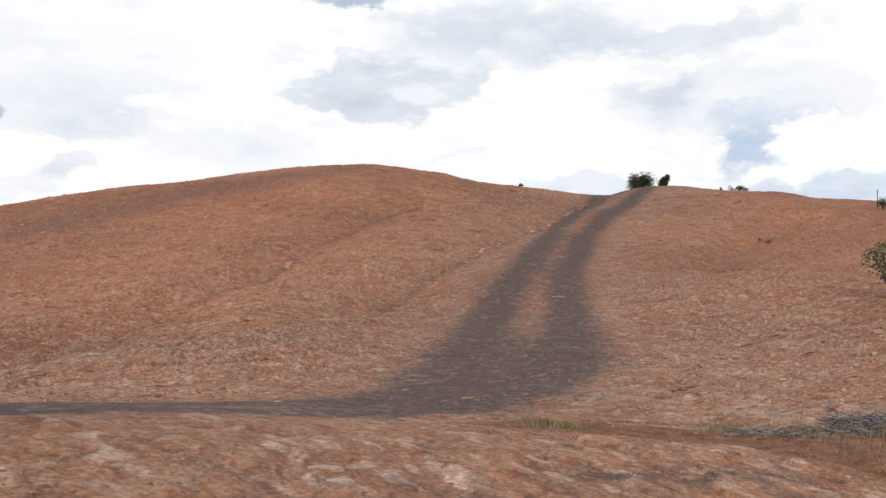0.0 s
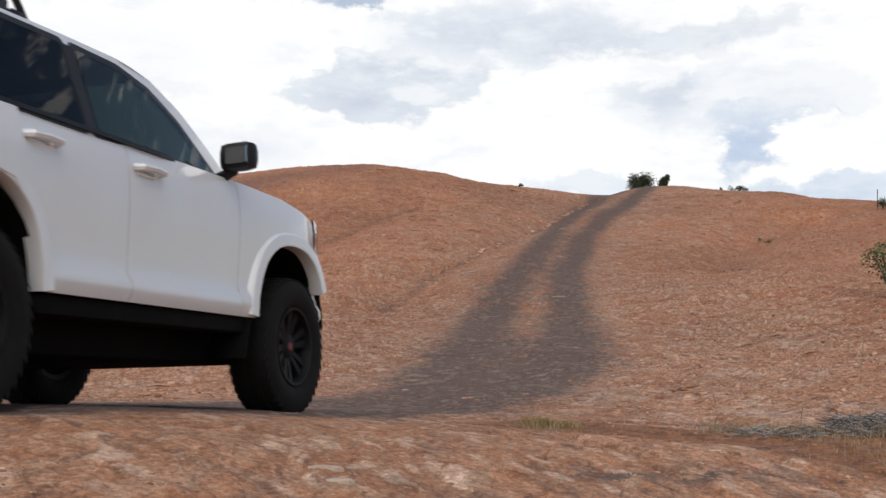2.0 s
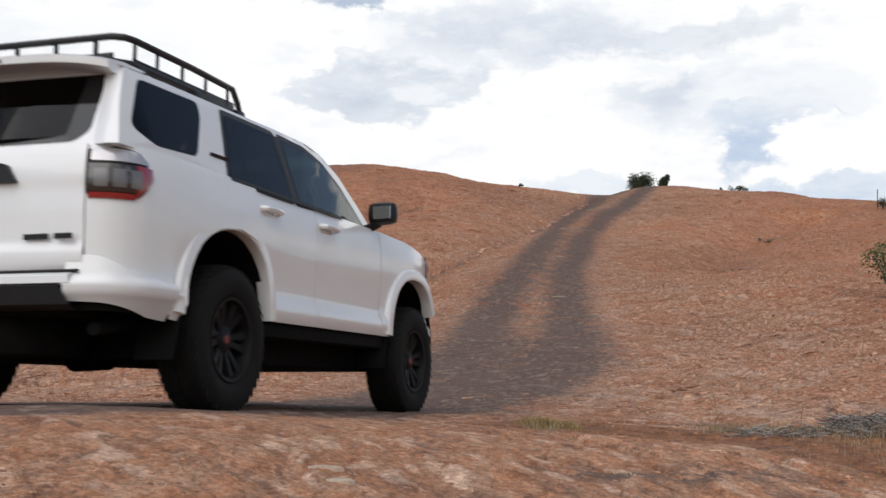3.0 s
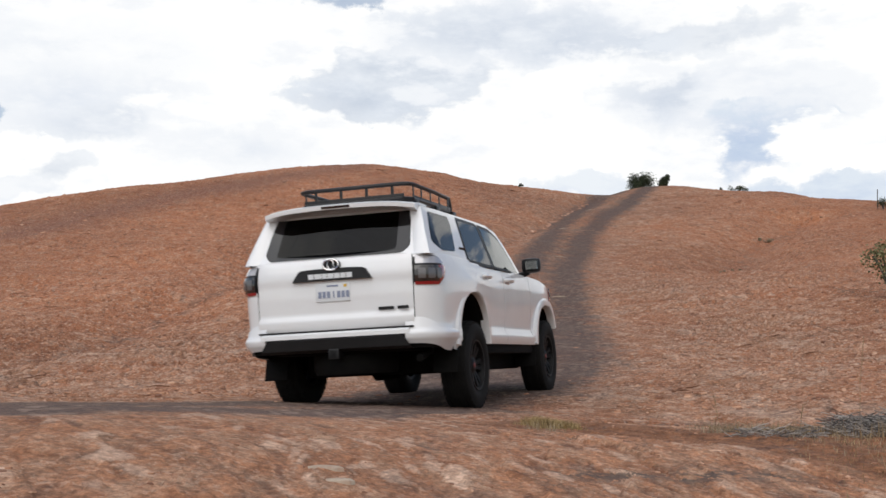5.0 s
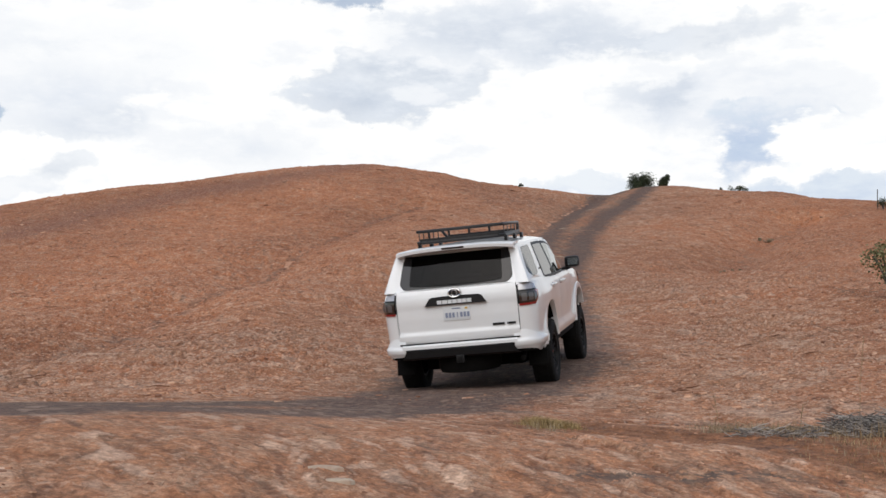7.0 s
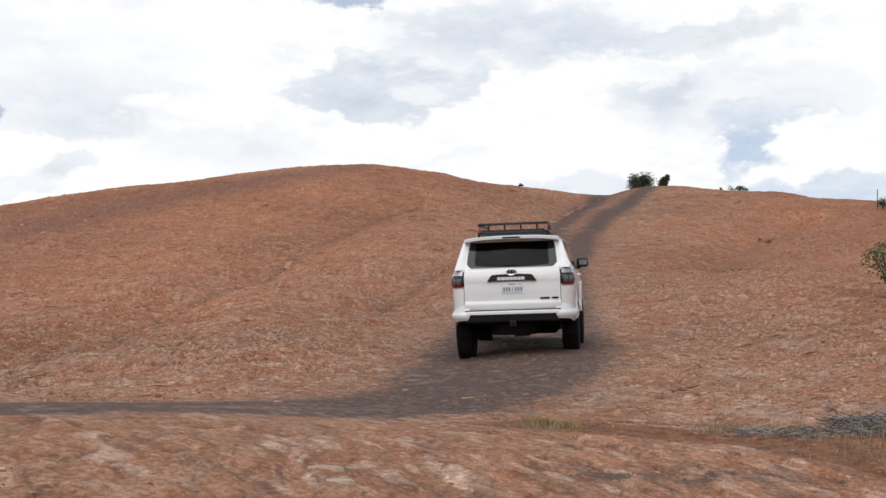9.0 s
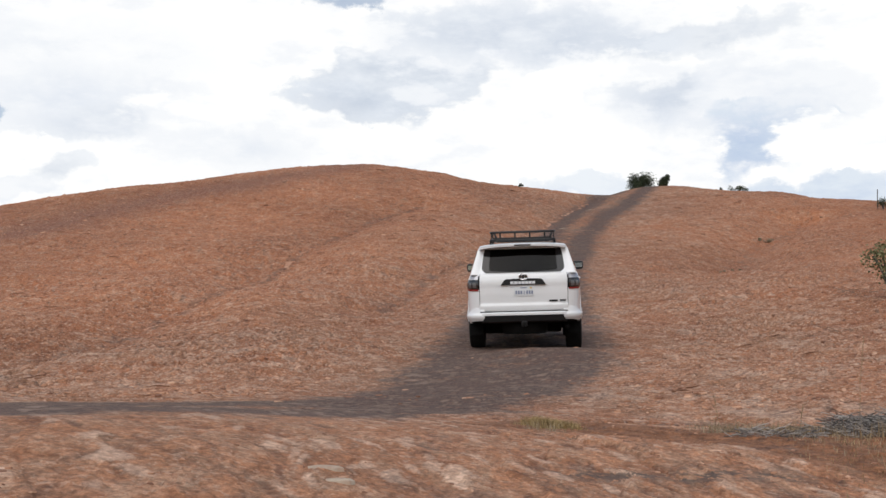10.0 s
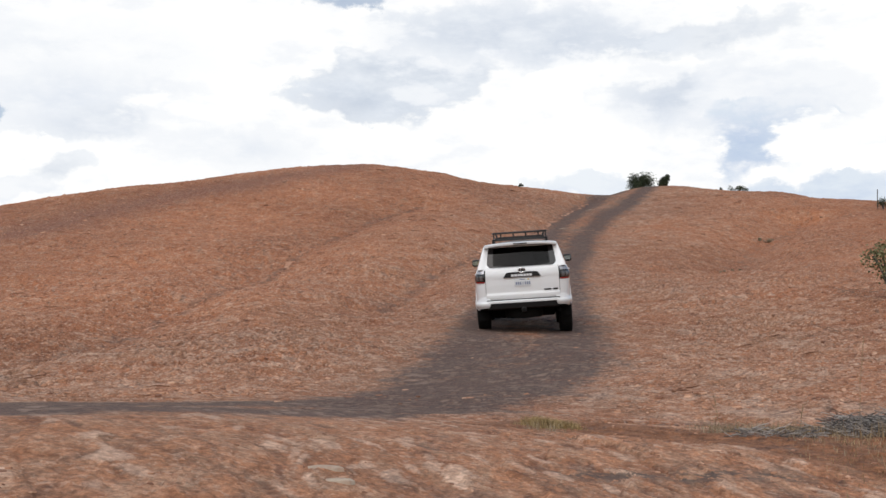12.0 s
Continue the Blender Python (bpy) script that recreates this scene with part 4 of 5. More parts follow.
def build_flare(car, arch, right, name):
    """The white moulding round a wheel opening."""
    rows = []
    fine = []
    for a, b in zip(arch[:-1], arch[1:]):
        fine += [tuple(Vector(a).lerp(Vector(b), k / 3)) for k in range(3)]
    fine.append(arch[-1])
    for _ in range(2):
        fine = [fine[0]] + [((a[0] + 2 * b[0] + d[0]) / 4, (a[1] + 2 * b[1] + d[1]) / 4) for a, b, d in zip(fine[:-2], fine[1:-1], fine[2:])] + [fine[-1]]
    for i, p in enumerate(fine):
        a, b = Vector(fine[max(0, i - 1)]), Vector(fine[min(len(fine) - 1, i + 1)])
        d = (b - a).normalized()
        n = Vector((-d.y, d.x))
        wid = 0.074
        p = Vector(p)
        ring = []
        for k, y in ((-0.004, 0.84), (-0.006, 0.908), (-0.002, 0.917), (wid * 0.25, 0.919), (wid * 0.86, 0.913), (wid * 0.96, 0.905), (wid * 1.06, 0.893), (wid * 1.15, 0.878)):
            q = p + n * k
            ring.append(Vector((q.x, -y, q.y)))
        rows.append(ring)
    bm = strip(bmesh.new(), rows)
    side_flip(bm, right)
    return part(name, bm, PAINT, car)


def build_lamps(car, right):
    s_in, s_out = s_of_y_rear(0.705), s_of_x(-0.77)

    def top_edge(s, x):
        k = (s - s_in) / (s_out - s_in)
        return 1.262 - 0.02 * k - 0.075 * max(0, k - 0.80) / 0.2

    def mid_edge(s, x):
        k = (s - s_in) / (s_out - s_in)
        return 1.170

    def low_edge(s, x):
        k = (s - s_in) / (s_out - s_in)
        return 1.000 + 0.125 * max(0, k - 0.62) / 0.38

    m = not right
    def bulge(base):
        # the lens swells outward between its edges
        def f(s, z):
            k = min(1.0, max(0.0, (s - s_in) / (s_out - s_in)))
            return base + 0.030 * math.sin(math.pi * min(1.0, 0.18 + 0.82 * k)) ** 0.7 * math.sin(math.pi * min(1.0, max(0.0, (z - 0.97) / 0.32)))
        return f

    lamp = skin("tail_lamp", BLACK, car, s_in - 0.008, s_out + 0.010, lambda s, x: low_edge(s, x) - 0.014, lambda s, x: top_edge(s, x) + 0.008, bulge(0.002), 8, m, "tail lamp with clear upper and smoked red lower lens")
    skin("reflector", REFLECTOR, lamp, s_in + 0.010, s_out - 0.035, lambda s, x: mid_edge(s, x) + 0.010, lambda s, x: top_edge(s, x) - 0.010, bulge(0.008), 6, m, "bright clear upper lens")
    k_red = s_in + 0.62 * (s_out - s_in)
    skin("smoked_lens", SMOKE, lamp, s_in + 0.004, k_red - 0.006, lambda s, x: low_edge(s, x) + 0.034, lambda s, x: mid_edge(s, x) - 0.006, bulge(0.016), 6, m, "smoked lower lens")
    skin("red_edge", RED, lamp, k_red, s_out - 0.012, lambda s, x: low_edge(s, x) + 0.006, lambda s, x: mid_edge(s, x) - 0.004, bulge(0.016), 6, m, "red outer lens")
    skin("red_strip", RED, lamp, s_in + 0.004, k_red - 0.006, lambda s, x: low_edge(s, x) + 0.004, lambda s, x: low_edge(s, x) + 0.030, bulge(0.015), 3, m)
    for k in range(3):
        a = s_in + 0.03 + 0.075 * k
        skin("lamp_cell", CELL, lamp, a, a + 0.055, lambda s, x: 1.055, lambda s, x: 1.140, bulge(0.019), 3, m)


def build_mirror(car, side):
    bm = bmesh.new()
    box(bm, (2.02, side * 0.955, 1.335), (0.115, 0.200, 0.155), Matrix.Rotation(side * radians(8), 4, "Z"), 0.052)
    mirror = part("door_mirror", bm, BLACK, car, "black door mirror")
    bm = bmesh.new()
    box(bm, (1.961, side * 0.968, 1.335), (0.006, 0.130, 0.085), Matrix.Rotation(side * radians(8), 4, "Z"), 0.0)
    part("mirror_glass", bm, CHROME, mirror, smooth=False)
    bm = tube(bmesh.new(), [(2.06, side * 0.78, 1.225), (2.05, side * 0.86, 1.25), (2.04, side * 0.92, 1.275)], 0.032)
    part("mirror_arm", bm, BLACK, mirror)
    bm = bmesh.new()
    box(bm, (2.095, side * 0.985, 1.335), (0.02, 0.09, 0.028), Matrix.Rotation(side * radians(14), 4, "Z"), 0.006)
    part("indicator", bm, LENS, mirror)


def build_rack(car):
    """Tubular roof basket, front ends sloping down."""
    bm = bmesh.new()
    z = 1.930
    hoop = [(0.93, -0.44, 1.80), (0.80, -0.475, 1.88), (0.72, -0.49, z), (0.2, -0.515, z), (-0.40, -0.520, z), (-0.47, -0.505, z), (-0.51, -0.45, z)]
    hoop = hoop + [(x, -y, q) for x, y, q in hoop[::-1]]
    tube(bm, hoop, 0.019)
    rack = part("roof_rack", bm, RACK, car, "black tubular steel roof basket")
    bm = tube(bmesh.new(), [(0.92, -0.46, 1.795), (0.2, -0.505, 1.808), (-0.42, -0.515, 1.80), (-0.505, -0.45, 1.80), (-0.505, 0.45, 1.80), (-0.42, 0.515, 1.80), (0.2, 0.505, 1.808), (0.92, 0.46, 1.795)], 0.021, closed=True)
    part("lower_rail", bm, RACK, rack)
    for s in (-1, 1):
        for x in (0.62, 0.36, 0.10, -0.16, -0.38):
            bm = box(bmesh.new(), (x, s * 0.510, 1.866), (0.028, 0.008, 0.125), None, 0.003)
            part("upright", bm, RACK, rack)
        bm = bmesh.new()
        box(bm, (0.15, s * 0.51, 1.812), (1.10, 0.006, 0.055), None, 0.002)
        part("side_plate", bm, RACK, rack)
        for x in (0.75, 0.25, -0.35):
            bm = box(bmesh.new(), (x, s * 0.52, 1.765), (0.10, 0.035, 0.075), None, 0.01)
            part("rack_foot", bm, RACK, rack)
    for y in (-0.36, -0.12, 0.12, 0.36):
        bm = box(bmesh.new(), (-0.508, y, 1.866), (0.008, 0.028, 0.125), None, 0.003)
        part("upright", bm, RACK, rack)
    bm = box(bmesh.new(), (-0.512, 0, 1.815), (0.006, 0.94, 0.06), None, 0.002)
    part("rear_plate", bm, RACK, rack)
    for x in (-0.3, -0.1, 0.1, 0.3, 0.5, 0.7):
        bm = box(bmesh.new(), (x, 0, 1.80), (0.05, 1.0, 0.018), None, 0.004)
        part("cross_slat", bm, RACK, rack)
    bm = box(bmesh.new(), (0.86, 0, 1.83), (0.012, 0.86, 0.06), Matrix.Rotation(radians(-30), 4, "Y"), 0.003)
    part("wind_deflector", bm, RACK, rack)


def build_seats(car):
    for y in (-0.37, 0.37):
        bm = box(bmesh.new(), (1.32, y, 1.02), (0.16, 0.48, 0.62), Matrix.Rotation(radians(-12), 4, "Y"), 0.06)
        box(bm, (1.22, y, 1.43), (0.10, 0.26, 0.17), Matrix.Rotation(radians(-10), 4, "Y"), 0.04)
        box(bm, (1.58, y, 0.80), (0.50, 0.48, 0.14), None, 0.05)
        part("front_seat", bm, CLOTH, car)
    bm = box(bmesh.new(), (0.42, 0, 1.02), (0.16, 1.30, 0.58), Matrix.Rotation(radians(-14), 4, "Y"), 0.06)
    for y in (-0.42, 0.42):
        box(bm, (0.32, y, 1.38), (0.09, 0.24, 0.13), None, 0.035)
    part("rear_bench", bm, CLOTH, car)
    bm = box(bmesh.new(), (2.16, 0, 1.10), (0.45, 1.42, 0.24), None, 0.08)
    part("dashboard", bm, CLOTH, car)
    bm = bmesh.new()
    tilt = Matrix.Translation((1.88, 0.37, 1.16)) @ Matrix.Rotation(radians(-62), 4, "Y")
    tube(bm, [tilt @ Vector((0.185 * math.cos(a), 0.185 * math.sin(a), 0)) for a in (2 * math.pi * i / 24 for i in range(24))], 0.016, 6, closed=True)
    box(bm, tilt @ Vector((0, 0, -0.01)), (0.06, 0.13, 0.03), tilt.to_3x3().to_4x4(), 0.01)
    part("steering_wheel", bm, CLOTH, car)
    bm = box(bmesh.new(), (0.9, 0, 0.62), (3.3, 1.56, 0.06))
    part("cabin_floor", bm, UNDER, car, smooth=False)


def build_car():
    car = tagged(new("suv"), "white off-road suv with black roof basket and knobbly tyres", "car")
    # dark inner shell behind the panel gaps and wheel openings
    for right in (True, False):
        skin("inner_panel", UNDER, car, 0.0, PLAN_S[-1], out=-0.022, rows=6, mirror=not right)
    # panels of the lower body
    s_gate = s_of_y_rear(0.695)
    s_d1, s_d2, s_d3 = s_of_x(0.30), s_of_x(1.085), s_of_x(2.15)
    g = 0.004
    gate_low = lambda s, x: 0.672
    for right in (True, False):
        m = not right
        skin("tailgate_half", PAINT, car, 0.0, s_gate - g, gate_low, None, lambda s, z: 0.004 + float(np.interp(z, [0.67, 0.70, 0.765, 0.80, 1.06, 1.12, 1.27], [0.0, 0.016, 0.020, 0.0, 0.0, 0.010, 0.012])), 30, m)
        skin("quarter_panel", PAINT, car, s_gate + g, s_d1 - g, lambda s, x: max(curve_at(FOOT, x), 0.60 if x < -0.62 else 0.0), None, 0.0, 14, m)
        rear_door = skin("rear_door", PAINT, car, s_d1 + g, s_d2 - g, None, None, 0.0, 16, m)
        front_door = skin("front_door", PAINT, car, s_d2 + g, s_d3 - g, None, None, 0.0, 16, m)
        skin("front_wing", PAINT, car, s_d3 + g, s_of_x(3.22), None, None, 0.0, 14, m)
        skin("front_bumper_half", PAINT, car, s_of_x(3.22) + g, PLAN_S[-1], None, lambda s, x: 0.86, 0.02, 8, m)
        skin("grille_half", BLACK, car, s_of_x(3.22) + g, PLAN_S[-1], lambda s, x: 0.865, lambda s, x: curve_at(TOP, x) - 0.01, -0.01, 6, m)
        skin("headlamp", LENS, car, s_of_x(3.12), s_of_x(3.44), lambda s, x: 0.955, lambda s, x: curve_at(TOP, x) + 0.012, 0.022, 5, m, "clear headlamp with red reflector")
        skin("side_reflector", RED, car, s_of_x(3.20), s_of_x(3.22), lambda s, x: 1.0, lambda s, x: curve_at(TOP, x) - 0.01, 0.012, 3, m)
        for door, x in ((rear_door, 0.43), (front_door, 1.24)):
            sd = -1 if right else 1
            bm = tube(bmesh.new(), [(x - 0.11, sd * 0.888, 1.138), (x - 0.09, sd * 0.925, 1.140), (x, sd * 0.933, 1.142), (x + 0.09, sd * 0.925, 1.138), (x + 0.11, sd * 0.888, 1.135)], 0.019)
            part("door_handle", bm, PAINT, door)
            bm = box(bmesh.new(), (x - 0.01, sd * 0.889, 1.132), (0.15, 0.012, 0.058), None, 0.005)
            part("handle_cup", bm, SILVER, door)
        # cabin side with its three windows
        lift = cabin_side
        pane("cabin_side", CABIN, PAINT, car, right, lift, 0.0, 0.03, "", [rounded(grown(QUARTER, 0.004), 0.05), rounded(grown(REAR_WIN, 0.02), 0.02), rounded(grown(FRONT_WIN, 0.02), 0.03)])
        pane("quarter_window", rounded(QUARTER, 0.05), PRIVACY, car, right, lift, 0.002, 0.005, "dark tinted quarter window")
        for nm, poly, gl in (("rear_side_window", REAR_WIN, PRIVACY), ("front_side_window", FRONT_WIN, CLEAR)):
            w = pane(nm, rounded(poly, 0.02), gl, car, right, lift, -0.006, 0.005)
            pane("window_frame", rounded(grown(poly, 0.032), 0.03), BLACK, w, right, lift, 0.004, 0.012, "", [rounded(grown(poly, -0.004), 0.02)])
        bm = sheet(bmesh.new(), [[(0.785, 1.262), (0.855, 1.262), (0.865, 1.648), (0.785, 1.648)]], lift)
        side_flip(face_out(bm), True)
        for v in bm.verts:
            v.co.y = (v.co.y - 0.006) * (1 if right else -1)
        part("door_pillar", thicken(bm, 0.01), BLACK, car)
        bm = sheet(bmesh.new(), [[(0.235, 1.272), (0.255, 1.272), (0.285, 1.64), (0.265, 1.64)]], lift)
        for v in bm.verts:
            v.co.y = (v.co.y - 0.004) * (1 if right else -1)
        part("window_divider", thicken(bm, 0.012), BLACK, car)
        # waist strip under the windows
        bm = bmesh.new()
        rows = [[cabin_side(x, 1.258 - 0.012 * (x - 0.05)) + Vector((0, dy, dz)) for dy, dz in ((0.01, -0.012), (-0.012, -0.010), (-0.010, 0.010), (0.01, 0.014))] for x in np.linspace(0.02, 2.12, 12)]
        strip(bm, rows)
        part("waist_strip", side_flip(bm, right), BLACK, car)
        # badge on the broad pillar
        sgn = -1 if right else 1
        y0 = abs(cabin_side(0.0, 1.36).y) + 0.004
        letter_bars("pillar_badge", [0.19], 0.020, BLACK, car, (-0.14, sgn * y0, 1.365), (1, 0, 0), (0, -sgn * 0.34 * -1, 1), 0.006)
        # corner between tail glass and cabin side
        rows = []
        for k in range(9):
            z = 1.262 + (1.69 - 1.262) * k / 8
            a = tail_lean(-(0.70 - 0.10 * k / 8), z)
            xb = float(np.interp(z, [1.262, 1.48, 1.655, 1.69], [-1.0, -0.90, -0.80, -0.76]))
            b = cabin_side(xb, z)
            mid = (a + b) / 2 + Vector((-0.028, -0.022, 0))
            row = [a]
            for j in range(1, 6):
                u = j / 6
                row.append((1 - u) ** 2 * a + 2 * u * (1 - u) * mid + u * u * b)
            rows.append(row + [b])
        bm = strip(bmesh.new(), rows)
        side_flip(bm, right)
        face_out(bm)
        part("rear_pillar", bm, PAINT, car)
        build_flare(car, REAR_ARCH, right, "rear_wheel_arch")
        build_flare(car, FRONT_ARCH[:-1], right, "front_wheel_arch")
        build_lamps(car, right)
        build_mirror(car, sgn)
        # rear bumper corner
        low = lambda s, x: float(np.interp(x, [-1.1, -1.0, -0.75, -0.5], [0.535, 0.525, 0.47, 0.455]))
        seam_z = lambda s, x: 0.872 - 0.075 * (x + 0.42)
        skin("panel_seam", BLACK, car, s_of_x(-0.80), s_of_x(-0.47), seam_z, lambda s, x: seam_z(s, x) + 0.008, 0.003, 1, m, depth=0.002)
        bump = skin("rear_bumper_corner", PAINT, car, s_of_y_rear(0.62), s_of_x(-0.585), low, lambda s, x: float(np.interp(x, [-1.1, -1.02, -0.9, -0.58], [0.735, 0.745, 0.67, 0.63])), lambda s, z: float(np.interp(z, [0.455, 0.545, 0.575, 0.64, 0.66, 0.745], [-0.012, 0.006, 0.022, 0.034, 0.030, 0.012])), 16, m)
        # running board and mud flaps
        bm = box(bmesh.new(), (1.38, sgn * 0.79, 0.475), (1.86, 0.15, 0.09), None, 0.03)
        part("rocker_trim", bm, UNDER, car)
        for x, z, h, w in ((-0.53, 0.395, 0.25, 0.22), (2.24, 0.40, 0.22, 0.22)):
            bm = box(bmesh.new(), (x, sgn * 0.785, z), (0.016, w, h), Matrix.Rotation(radians(16), 4, "Y"), 0.006)
            part("mud_flap", bm, UNDER, car)
        for x, r in ((0, 0.47), (2.79, 0.47)):
            bm = bmesh.new()
            rows = [[Vector((x + r * math.cos(a), sgn * y, 0.50 + r * math.sin(a))) for a in (math.pi * i / 14 for i in range(15))] for y in (0.50, 0.87)]
            strip(bm, rows)
            w0 = rows[0]
            bm.faces.new([bm.verts.new(p) for p in w0])
            part("wheel_housing", bm, UNDER, car)

    # tail glass in the leaning upper half of the tailgate
    glass_poly = rounded([(-0.655, 1.34), (-0.62, 1.655), (0.62, 1.655), (0.655, 1.34), (0.60, 1.283), (-0.60, 1.283)], 0.03)
    frame_poly = [(-0.70, 1.262), (0.70, 1.262), (0.60, 1.69), (-0.60, 1.69)]
    bm = sheet(bmesh.new(), [frame_poly, grown(glass_poly, 0.002)], tail_lean)
    face_out(bm)
    gate = part("tailgate_frame", bm, PAINT, car)
    bm = sheet(bmesh.new(), [glass_poly, rounded([(-0.54, 1.315), (-0.52, 1.65), (0.52, 1.65), (0.54, 1.315)], 0.03)], tail_lean)
    face_out(bm)
    part("tail_glass_border", bm, material("fired_black_edge", (0.006, 0.006, 0.007), 0.08), gate)
    bm = strip(bmesh.new(), [[tail_lean((0.545 - 0.02 * u) * k, 1.312 + 0.341 * u) + Vector((0.002, 0, 0)) for k in np.linspace(-1, 1, 25)] for u in np.linspace(0, 1, 9)])
    face_out(bm)
    bmesh.ops.solidify(bm, geom=list(bm.faces), thickness=0.005)
    part("tail_glass", bm, TAIL_GLASS, gate, "dark tinted tail glass")

    # roof, spoiler, windscreen, bonnet
    def roof_edge(x):
        z = curve_at([(-0.80, 1.69), (0.24, 1.70), (0.84, 1.705), (1.25, 1.70), (1.56, 1.66)], x)
        return abs(cabin_side(x, z).y), z

    rows = []
    for x in np.linspace(-0.80, 1.56, 30):
        e, z = roof_edge(x)
        crown = 0.055 * min(1.0, (1.75 - x) / 0.6)
        rows.append([Vector((x + 0.10 * (1 - k * k) * max(0.0, x - 0.9) / 0.6, e * k, z + crown * (1 - abs(k) ** 2.6) + 0.010 * (1 - abs(k) ** 12))) for k in np.linspace(-1, 1, 31)])
    bm = strip(bmesh.new(), rows)
    part("roof_panel", face_out(bm), PAINT, car)
    for y in (-0.58, 0.58):
        bm = box(bmesh.new(), (0.25, y, 1.722), (1.9, 0.025, 0.012), None, 0.004)
        part("roof_channel", bm, BLACK, car)
    rows = []
    for k in np.linspace(-1, 1, 31):
        y = 0.685 * k
        back = -0.955 + 0.07 * abs(k) ** 6
        z = 1.750 - 0.038 * abs(k) ** 3
        rows.append([Vector((-0.55, y, z + 0.002)), Vector((-0.75, y, z + 0.004)), Vector((back + 0.03, y, z - 0.006)), Vector((back, y, z - 0.018)), Vector((back + 0.004, y, z - 0.052)), Vector((-0.84, y, z - 0.066)), Vector((-0.74, y, z - 0.07))])
    bm = strip(bmesh.new(), rows)
    bm.faces.new([bm.verts.new(p) for p in rows[0]])
    bm.faces.new([bm.verts.new(p) for p in rows[-1]])
    bmesh.ops.recalc_face_normals(bm, faces=bm.faces)
    spoiler = part("roof_spoiler", bm, PAINT, car)
    bm = box(bmesh.new(), (-0.954, 0, 1.716), (0.012, 0.26, 0.022), Matrix.Rotation(radians(-14), 4, "Y"), 0.004)
    part("brake_lamp", bm, SMOKE, spoiler, "unlit dark high brake lamp")
    rows = []
    for u in np.linspace(0, 1, 8):
        x, z = 1.56 + (2.30 - 1.56) * u, 1.66 + (1.222 - 1.66) * u + 0.035 * math.sin(math.pi * u)
        e = abs(cabin_side(x, z).y) - 0.01
        rows.append([Vector((x + (0.10 + 0.06 * u) * (1 - k * k), e * k, z + 0.05 * (1 - k * k) * (1 - u * 0.6))) for k in np.linspace(-1, 1, 15)])
    bm = strip(bmesh.new(), rows)
    face_out(bm)
    bmesh.ops.solidify(bm, geom=list(bm.faces), thickness=0.006)
    part("windscreen", bm, CLEAR, car)
    rows = []
    for x in np.linspace(2.16, 3.56, 24):
        w = float(np.interp(x, PLAN_X[WIDEST:], PLAN_Y[WIDEST:])) - 0.030
        ze = curve_at(TOP, x) - 0.004
        zc = curve_at([(2.16, 1.295), (2.6, 1.286), (3.0, 1.244), (3.22, 1.19), (3.42, 1.12), (3.62, 1.03)], x)
        rows.append([Vector((x, w * k, ze + (zc - ze) * (1 - abs(k) ** 3.2) + 0.016 * math.exp(-((abs(k) - 0.62) / 0.12) ** 2))) for k in np.linspace(-1, 1, 31)])
    bm = strip(bmesh.new(), rows)
    part("bonnet", face_out(bm), PAINT, car)

    # tailgate furniture
    bm = sheet(bmesh.new(), [[(-0.355, 1.085), (0.355, 1.085), (0.30, 1.165), (0.27, 1.180), (0.14, 1.186), (-0.14, 1.186), (-0.27, 1.180), (-0.30, 1.165)]], lambda y, z: Vector((-1.105 + 0.2 * max(0, z - 1.15), y, z)))
    face_out(bm)
    bmesh.ops.solidify(bm, geom=list(bm.faces), thickness=0.04)
    bar = part("gate_bar", bm, BLACK, car, "black grab bar with silver lettering bars")
    letter_bars("bar_lettering", [0.05, 0.06, 0.045, 0.05, 0.05, 0.045, 0.05], 0.042, PLATE, bar, (-1.108, 0.205, 1.122), (0, -1, 0), (0, 0, 1), 0.007)
    ring_c = Vector((-1.098, 0, 1.215))
    bm = bmesh.new()
    tube(bm, [ring_c + Vector((-0.008, 0.068 * math.cos(a), 0.046 * math.sin(a))) for a in (2 * math.pi * i / 28 for i in range(28))], 0.0085, 8, closed=True)
    tube(bm, [ring_c + Vector((-0.008, 0.028 * math.cos(a), 0.040 * math.sin(a) - 0.002)) for a in (2 * math.pi * i / 20 for i in range(20))], 0.006, 6, closed=True)
    emblem = part("emblem", bm, CHROME, car, "chrome oval emblem")
    bm = bmesh.new()
    lathe(bm, [(-0.02, 0.001), (-0.02, 0.06), (0.02, 0.06)], steps=28)
    for v in bm.verts:
        v.co = Vector((ring_c.x + 0.02 + v.co.y * 0.6, v.co.x * 1.25, ring_c.z + v.co.z * 0.86))
    part("emblem_back", bm, BLACK, emblem)
    bm = box(bmesh.new(), (-1.082, 0, 0.985), (0.006, 0.305, 0.150), None, 0.002)
    plate = part("number_plate", bm, PLATE, car, "white number plate with dark bars")
    letter_bars("plate_bars", [0.028] * 3 + [-0.004, 0.012, -0.004] + [0.028] * 3, 0.055, PLATE_INK, plate, (-1.087, 0.128, 0.968), (0, -1, 0), (0, 0, 1), 0.011, depth=0.003)
    letter_bars("plate_top_bar", [0.10], 0.014, PLATE_INK, plate, (-1.087, 0.05, 1.040), (0, -1, 0), (0, 0, 1), 0.0, depth=0.003)
    letter_bars("plate_sticker", [0.03], 0.022, STICKER, plate, (-1.087, -0.10, 1.038), (0, -1, 0), (0, 0, 1), 0.0, depth=0.003)
    for y, widths in ((-0.40, [0.045, 0.05, 0.04]), (-0.566, [0.032, 0.03, 0.034])):
        letter_bars("gate_badge", widths, 0.026, BLACK, car, (-1.084, y, 0.828), (0, -1, 0), (0, 0, 1), 0.0)
